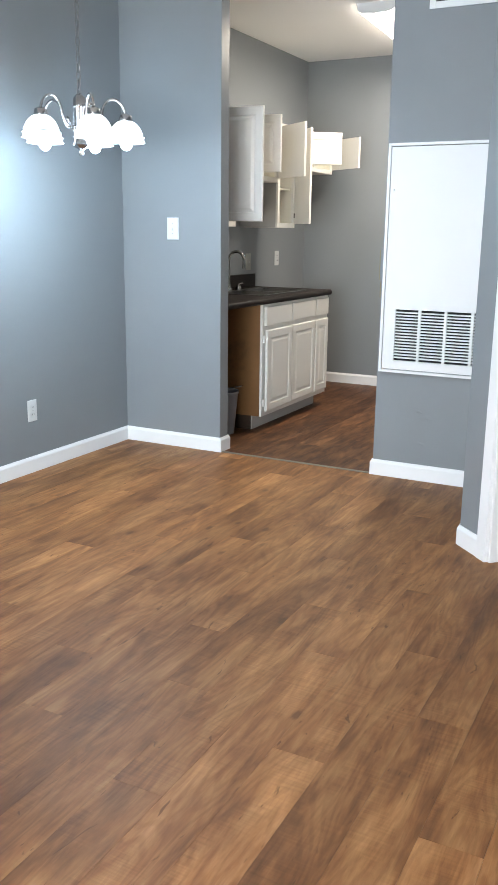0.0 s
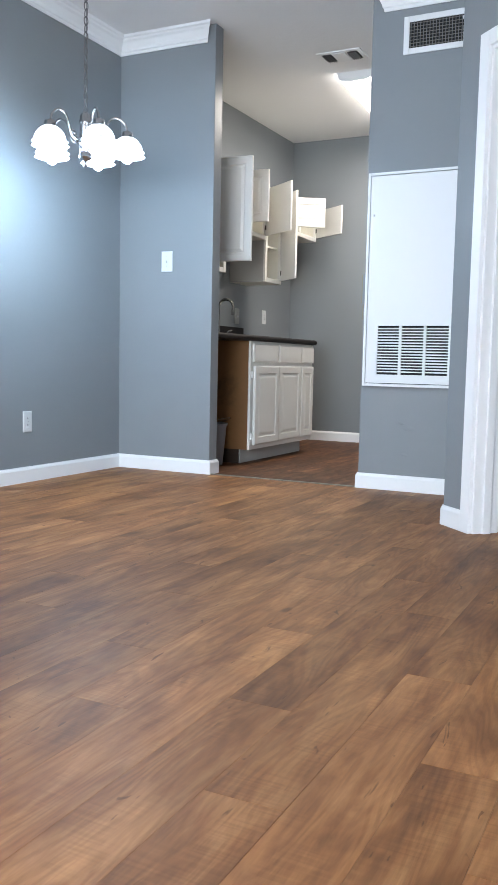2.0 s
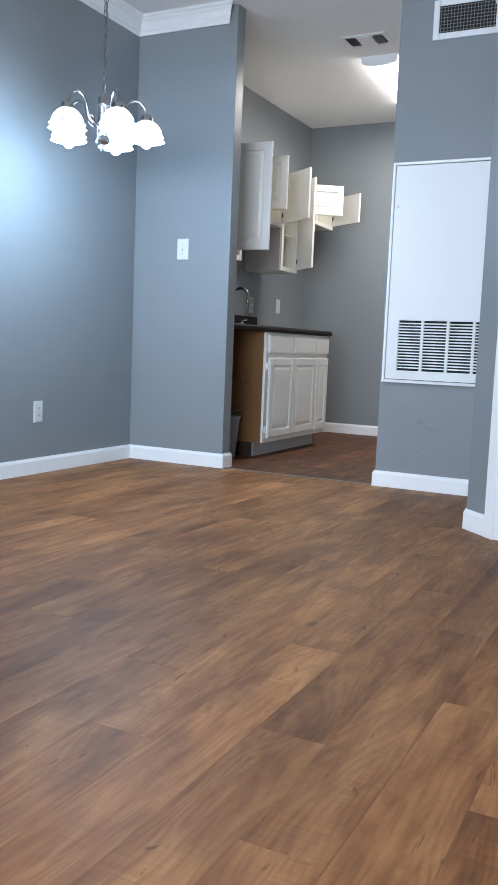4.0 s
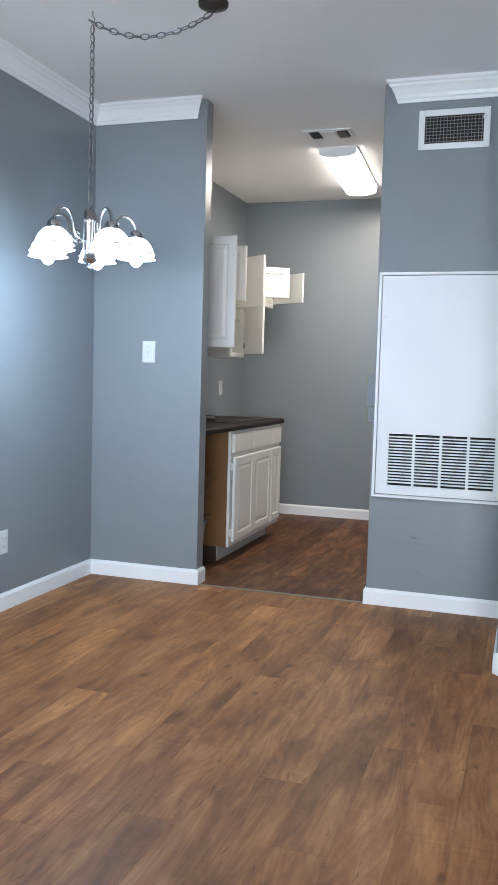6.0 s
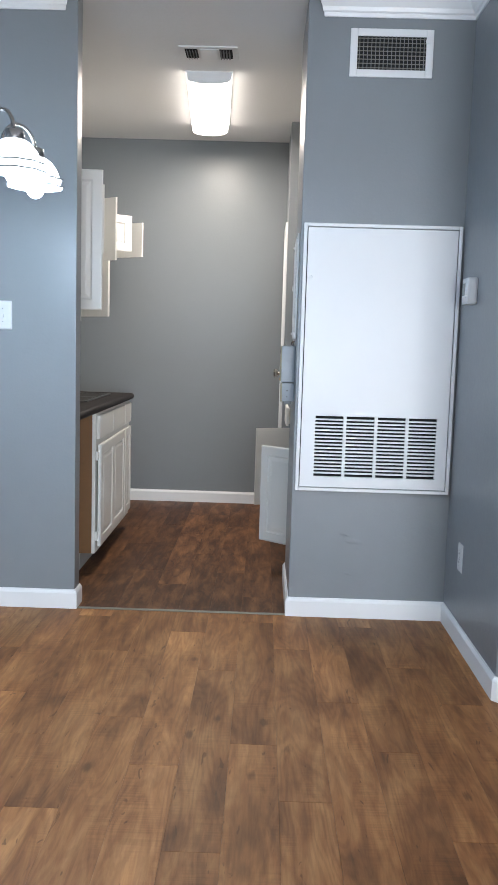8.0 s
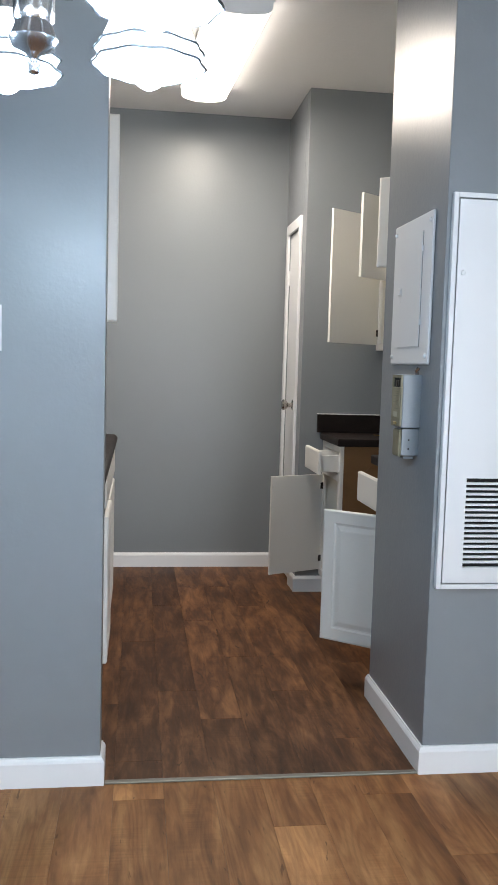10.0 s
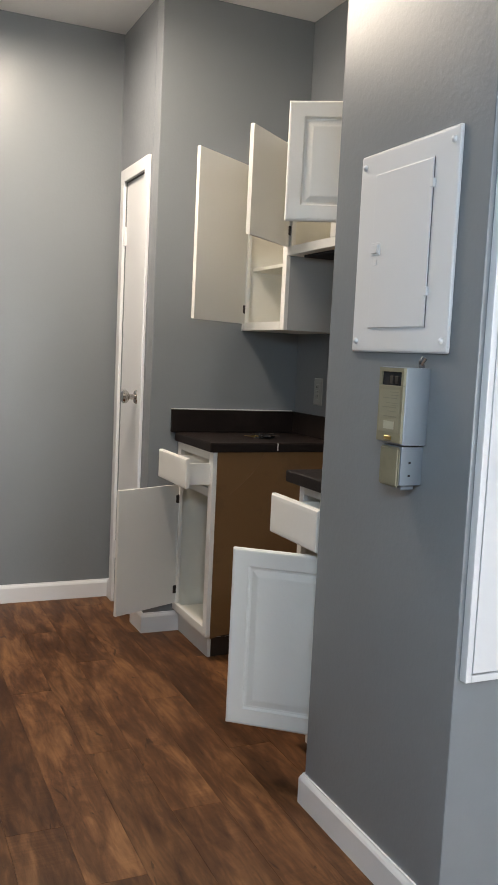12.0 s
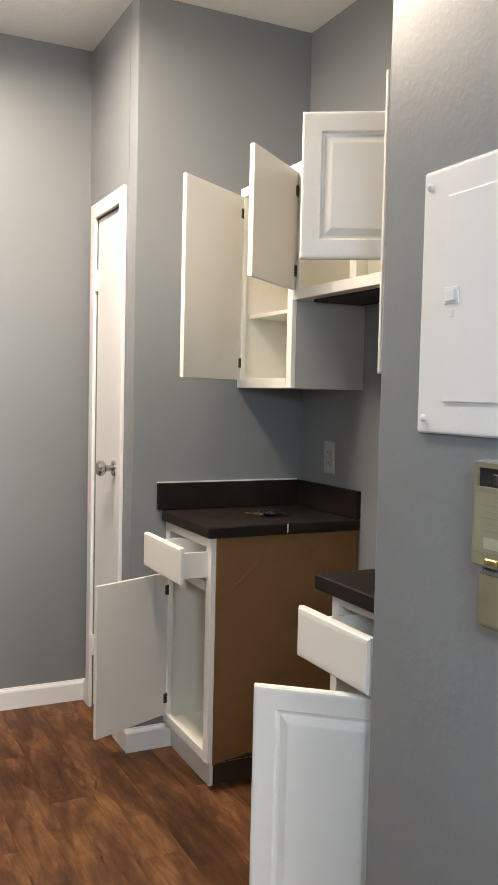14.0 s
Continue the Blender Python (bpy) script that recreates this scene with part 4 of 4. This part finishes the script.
# base cabinet beside the pantry wall
BF = 0.325
fb = thing("base_cabinet", (0.6, 7.71, 0), "white base cabinet, bare brown side, door and drawer open", "cabinet", "kitchen base cabinets")
carcass(fb, BF, 0.913, 7.492, 7.930, 0.105, 0.892, CAB, CAB_IN, (), mid_rail=0.718, stile=0.042)
rag = random.Random(11)
edge = [(BF + 0.019, 0.100)] + [(BF + 0.019 + 0.0445 * k, 0.112 + 0.11 * max(0.0, (k - 3) / 10) ** 1.3 + rag.uniform(-0.012, 0.014)) for k in range(1, 13)] + [(0.913, 0.17)]
bm = bmesh.new()
faces_ = [[bm.verts.new((x_, y_, z_)) for x_, z_ in edge + [(0.913, 0.892), (BF + 0.019, 0.892)]] for y_ in (7.486, 7.4912)]
for j in range(len(faces_[0])):
    k = (j + 1) % len(faces_[0])
    bm.faces.new((faces_[0][j], faces_[0][k], faces_[1][k], faces_[1][j]))
bm.faces.new(faces_[0])
bm.faces.new(faces_[1])
bmesh.ops.recalc_face_normals(bm, faces=bm.faces)
part("end_panel", bm, BROWN, fb, "scuffed bare brown hardboard side, its foot broken")
# shows through the ragged edge as the recess's painted shade
part("recess_board", boxes(((BF + 0.024, 7.4913, 0.106), (0.89, 7.4918, 0.30))), RECESS_DARK, fb, "near-black board behind the broken edge, recess shade in its colour")
part("toe_kick", boxes(((0.356, 7.545, 0), (0.372, 7.921, 0.104)), bevel=0.002), CAB, fb)
swung_drawer(fb, 0.204, BF, 7.482, 7.842, 0.742, 0.866)
swung_door(fb, (BF, 7.895), (0.008, 7.757), (0, 1), 0.142, 0.694)
# stained foot, coloured almost black for the shade of the toe recess
part("toe_side", boxes(((0.373, 7.552, 0), (0.89, 7.564, 0.105))), RECESS_DARK, fb, "stained foot panel, toe recess shade in its colour")
# thin curved brown line across the upper part of the end panel
bm = bmesh.new()
tube(bm, [(0.401 + (0.556 - 0.401) * u + 0.025 * math.sin(math.pi * u), 7.4858, 0.714 + (0.895 - 0.714) * u) for u in [k / 10 for k in range(11)]], 0.0011, 6)
part("curved_line", bm, STAINED, fb, "long faint curved line", True)


def slab_counter(name, lo, hi, label):
    ob = thing(name, ((lo[0] + hi[0]) / 2, (lo[1] + hi[1]) / 2, lo[2]), label, "countertop")
    part("slab", boxes((lo, hi), bevel=0.008, seg=3), COUNTER, ob)
    return ob


fc = slab_counter("countertop", (0.308, 7.478, 0.892), (0.916, 7.933, 0.932), "small dark brown laminate countertop with backsplash")
part("backsplash", boxes(((0.286, 7.916, 0.933), (0.916, 7.934, 1.036)), bevel=0.003), COUNTER, fc)
part("backsplash", boxes(((0.898, 7.480, 0.933), (0.917, 7.915, 1.036)), bevel=0.003), COUNTER, fc)
part("caulk_line", boxes(((0.286, 7.9295, 1.0365), (0.898, 7.9345, 1.041))), CAULK, fc)
part("chip", boxes(((0.610, 7.4765, 0.900), (0.614, 7.4795, 0.930))), CAULK, fc, "pale chip in the edge")

# keys
ks = thing("keys", (0.625, 7.68, 0.933), "bunch of brass and dark keys on the dark counter", "keys")
bm = bmesh.new()
tube(bm, [(0.63 + 0.016 * math.cos(a), 7.685 + 0.016 * math.sin(a), 0.936) for a in [k * math.pi / 8 for k in range(16)]], 0.0014, 6, True)
part("ring", bm, STEEL, ks, "", True)
for ang, mat_, dx in ((150, BRASS, 0), (185, BRASS, 0.004), (20, DARKMETAL, 0), (335, DARKMETAL, 0.003), (215, STEEL, 0), (60, DARKMETAL, 0.002), (110, DARKMETAL, 0.006), (265, STEEL, 0.007), (300, DARKMETAL, 0.010), (240, DARKMETAL, 0.009)):
    bm = bmesh.new()
    box(bm, (0.014, -0.010, 0), (0.036, 0.010, 0.0022), 0.004, 1)
    box(bm, (0.034, -0.0035, 0.0002), (0.062, 0.0035, 0.0020))
    box(bm, (0.046, 0.0035, 0.0002), (0.050, 0.0055, 0.0020))
    box(bm, (0.054, 0.0035, 0.0002), (0.057, 0.0050, 0.0020))
    bmesh.ops.transform(bm, matrix=Matrix.Translation((0.63 + dx, 7.685, 0.9332 + dx)) @ Matrix.Scale(1.25, 4) @ Euler((0, radians(-3), radians(ang))).to_matrix().to_4x4(), verts=bm.verts)
    part("key", bm, mat_, ks)
part("fob", boxes(((0.640, 7.655, 0.9345), (0.684, 7.685, 0.954)), bevel=0.007), FOB, ks, "dark plastic key fob")
part("fob", boxes(((0.606, 7.668, 0.9345), (0.634, 7.694, 0.956)), bevel=0.008), FOB, ks, "dark plastic key fob")

# base cabinet beside the closet wall
nb = thing("base_cabinet", (0.6, 6.54, 0), "white base cabinet beside the closet, door and drawer open", "cabinet", "kitchen base cabinets")
carcass(nb, 0.318, 0.913, 6.365, 6.700, 0.105, 0.892, CAB, CAB_IN, (), mid_rail=0.715, stile=0.030)
part("toe_kick", boxes(((0.385, 6.37, 0), (0.40, 6.69, 0.105))), CAB, nb)
swung_drawer(nb, 0.205, 0.318, 6.368, 6.682, 0.736, 0.862)
swung_door(nb, (0.318, 6.385), (0.054, 6.604), (0, -1), 0.160, 0.712)
nc = slab_counter("countertop", (0.270, 6.363, 0.892), (0.916, 6.714, 0.932), "short dark laminate countertop beside the range gap")
part("backsplash", boxes(((0.898, 6.363, 0.933), (0.917, 6.71, 1.036)), bevel=0.003), COUNTER, nc)

# sink run
LBF, LY0, LY1, LY2, LY3 = -0.865, 6.345, 6.80, 7.245, 7.51
sb = thing("base_cabinet", (-1.2, 6.93, 0), "white three-door base cabinet with bare brown side under sink", "cabinet", "kitchen base cabinets")
part("carcass", boxes(((WX + 0.004, LY0 + 0.006, 0.105), (LBF - 0.019, LY3, 0.892))), CAB, sb)
part("face_frame", boxes(((LBF - 0.019, LY0, 0.105), (LBF, LY3, 0.892)), bevel=0.002), CAB, sb)
part("end_panel", boxes(((WX + 0.004, LY0, 0.105), (LBF - 0.0195, LY0 + 0.0055, 0.892))), STAINED, sb, "stained bare brown hardboard side")
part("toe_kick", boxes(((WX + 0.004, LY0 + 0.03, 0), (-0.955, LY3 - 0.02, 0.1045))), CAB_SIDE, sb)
# same stain-and-recess-shade colour on the foot below the brown side
part("foot_board", boxes(((WX + 0.05, LY0 + 0.022, 0.0), (-0.962, LY0 + 0.0295, 0.1045))), RECESS_DARK, sb, "stained hardboard foot, darkened with toe recess shade")
for ya, yb in ((LY0 + 0.030, LY1 - 0.012), (LY1 + 0.012, LY2 - 0.012), (LY2 + 0.012, LY3 - 0.014)):
    shut_front(sb, "drawer_front", LBF, ya, yb, 0.742, 0.872, 1, DRAWER)
    shut_front(sb, "door", LBF + (0.009 if ya < LY0 + 0.1 else 0.0005), ya, yb, 0.140, 0.712, 1, RAISED)
for zc in (0.20, 0.65):
    part("hinge", boxes(((LBF, LY0 + 0.012, zc - 0.025), (LBF + 0.012, LY0 + 0.030, zc + 0.025)), bevel=0.003), CAB, sb, "painted hinge")
# counter with the sink cut through it
CF, CB, CY0, CY1 = -0.850, WX + 0.002, 5.80, 7.535
SXa, SXb, SYa, SYb = -1.40, -0.965, 6.56, 7.30
st = thing("countertop", (-1.2, 6.7, 0.892), "long dark brown laminate countertop holding the sink", "countertop")
part("slab", boxes(((CB, CY0, 0.892), (SXa, CY1, 0.932)), ((SXb, CY0, 0.892), (CF, CY1, 0.932)), ((SXa, CY0, 0.892), (SXb, SYa, 0.932)), ((SXa, SYb, 0.892), (SXb, CY1, 0.932))), COUNTER, st)
bm = bmesh.new()
tube(bm, [(CF - 0.004, CY0, 0.912), (CF - 0.004, CY1 - 0.01, 0.912)], 0.0195, 12)
part("front_edge", bm, COUNTER, st, "rounded dark edge", True)
part("backsplash", boxes(((WX + 0.001, CY0, 0.933), (WX + 0.019, CY1, 1.036)), bevel=0.003), COUNTER, st)
sk = thing("kitchen_sink", (-1.18, 6.93, 0.93), "stainless double-bowl drop-in kitchen sink", "sink")
mid = (SYa + SYb) / 2
for (ya, yb) in ((SYa + 0.012, mid - 0.014), (mid + 0.014, SYb - 0.012)):
    xa, xb = SXa + 0.065, SXb - 0.012
    bm = boxes(((xa, ya, 0.76), (xb, yb, 0.765)), ((xa - 0.002, ya, 0.765), (xa, yb, 0.934)), ((xb, ya, 0.765), (xb + 0.002, yb, 0.934)), ((xa, ya - 0.002, 0.765), (xb, ya, 0.934)), ((xa, yb, 0.765), (xb, yb + 0.002, 0.934)))
    part("bowl", bm, SINK, sk)
part("rim", boxes(((SXa - 0.012, SYa - 0.012, 0.9325), (SXa + 0.063, SYb + 0.012, 0.938)), ((SXb - 0.010, SYa - 0.012, 0.9325), (SXb + 0.012, SYb + 0.012, 0.938)), ((SXa + 0.063, SYa - 0.012, 0.9325), (SXb - 0.010, SYa + 0.010, 0.938)), ((SXa + 0.063, SYb - 0.010, 0.9325), (SXb - 0.010, SYb + 0.012, 0.938)), ((SXa + 0.063, mid - 0.012, 0.9325), (SXb - 0.010, mid + 0.012, 0.938)), bevel=0.002), SINK, sk)
fa = thing("faucet", (-1.405, 6.84, 0.938), "tall gooseneck kitchen faucet with side lever", "faucet")
bm = bmesh.new()
lathe(bm, [(0.001, 0.938), (0.027, 0.938), (0.027, 0.946), (0.020, 0.956), (0.015, 0.975), (0.0145, 0.99), (0.001, 0.992)], (-1.405, 6.84, 0), 20)
part("base", bm, FAUCET, fa, "", True)
bm = bmesh.new()
neck = [(-1.405, 6.84, 0.98), (-1.405, 6.84, 1.10), (-1.404, 6.84, 1.16)] + [(-1.340 - 0.064 * math.cos(a), 6.84, 1.165 + 0.064 * math.sin(a)) for a in [math.pi * k / 12 for k in range(1, 13)]] + [(-1.276, 6.84, 1.13), (-1.276, 6.84, 1.105)]
tube(bm, neck, [0.0105] * (len(neck) - 2) + [0.012, 0.012], 12)
part("spout", bm, FAUCET, fa, "curved brushed metal spout", True)
bm = bmesh.new()
lathe(bm, [(0.001, 0.938), (0.022, 0.938), (0.020, 0.96), (0.016, 0.972), (0.001, 0.975)], (-1.375, 6.94, 0), 16)
tube(bm, [(-1.375, 6.94, 0.970), (-1.372, 6.95, 0.985), (-1.345, 6.965, 0.992)], [0.009, 0.007, 0.006], 10)
part("lever", bm, FAUCET, fa, "", True)

# bucket in the dishwasher gap
bk = thing("bucket", (-1.10, 6.16, 0), "grey plastic bucket with wire handle under the counter", "bucket")
bm = bmesh.new()
lathe(bm, [(0.098, 0.002), (0.104, 0.004), (0.130, 0.285), (0.137, 0.287), (0.138, 0.300), (0.128, 0.302), (0.124, 0.285), (0.098, 0.012)], (-1.10, 6.16, 0), 32)
part("pail", bm, BUCKET, bk, "", True)
bm = bmesh.new()
tube(bm, [(-1.10 + 0.165 * math.sin(a), 6.16 + 0.145 * math.cos(a), 0.295 + 0.05 * math.sin(a)) for a in [math.pi * k / 14 for k in range(15)]], 0.0028, 8)
part("handle", bm, STEEL, bk, "thin wire handle", True)

# ---- floors, plank by plank ----
m, nt, b = nodes_of("rubber_scuff")
b.inputs["Base Color"].default_value, b.inputs["Roughness"].default_value = (0.03, 0.028, 0.028, 1), 0.6
nt.links.new(ramp(nt, noise_tex(nt, coords(nt), 38, 5, 0.7), [(0.36, (0, 0, 0)), (0.72, (0.6, 0.6, 0.6))]), b.inputs["Alpha"])
SCUFF = m
bm = bmesh.new()
prev = None
for k in range(25):
    u = k / 24
    x, y = 1.568 + 0.165 * u, 1.805 + 0.078 * math.sin(2.35 * u)
    w = 0.009 * math.sin(math.pi * min(1, u * 0.9 + 0.08)) + 0.002
    pair = (bm.verts.new((x - 0.3 * w, y - w, 0.0009)), bm.verts.new((x + 0.3 * w, y + w, 0.0009)))
    if prev:
        bm.faces.new((prev[0], pair[0], pair[1], prev[1]))
    prev = pair
solid("scuff_mark", bm, SCUFF, "dark curved rubber scuff on the plank floor", "scuff")

PW, PL, GAP = 0.152, 1.22, 0.0005
floor_d = solid("floor", boxes(((WX - 0.12, SY_ - 0.12, -0.10), (4.3, PY + 0.004, -0.0065))), BASEWOOD, "warm brown wood-look vinyl plank floor", "floor")
floor_k = solid("floor", boxes(((WX - 0.12, PY + 0.004, -0.10), (4.3, KY + 0.12, -0.0065))), BASEWOOD, "dark reddish-brown vinyl plank floor of the kitchen", "floor")
plank_meshes = {}


def plank(parent, xa, ya, yb, mat, z=-0.0065):
    key = (round(yb - ya, 3), mat.name)
    if key not in plank_meshes:
        L = yb - ya - GAP
        bm = bmesh.new()
        c, w, h = 0.0003, PW - GAP, 0.0065
        lo = [bm.verts.new(p) for p in ((0, 0, 0), (w, 0, 0), (w, L, 0), (0, L, 0))]
        md = [bm.verts.new(p) for p in ((0, 0, h - c), (w, 0, h - c), (w, L, h - c), (0, L, h - c))]
        hi = [bm.verts.new(p) for p in ((c, c, h), (w - c, c, h), (w - c, L - c, h), (c, L - c, h))]
        for a, b2 in ((lo, md), (md, hi)):
            for k in range(4):
                bm.faces.new((a[k], a[(k + 1) % 4], b2[(k + 1) % 4], b2[k]))
        bm.faces.new(hi)
        bmesh.ops.recalc_face_normals(bm, faces=bm.faces)
        me = bpy.data.meshes.new("plank")
        bm.to_mesh(me)
        bm.free()
        me.materials.append(mat)
        plank_meshes[key] = me
    ob = new("plank", plank_meshes[key])
    ob.parent = parent
    ob.location = (xa, ya, z)


def lay(parent, x0_, x1_, y0_, y1_, mat, seed):
    rng = random.Random(seed)
    x = x0_
    i = 0
    while x < x1_ - 0.01:
        y = y0_ - PL * ((i * 0.37 + rng.uniform(0, 0.18)) % 1.0)
        y = round(y, 2)
        while y < y1_ - 0.001:
            ya, yb = max(y, y0_), min(y + PL, y1_)
            if yb - ya > 0.03:
                plank(parent, x, ya, yb, mat)
            y += PL
        x += PW
        i += 1


lay(floor_d, WX, 3.0, SY_, PY - 0.004, WOOD, 3)
lay(floor_d, 1.035, 2.4, PY + 0.004, 6.86, WOOD, 5)
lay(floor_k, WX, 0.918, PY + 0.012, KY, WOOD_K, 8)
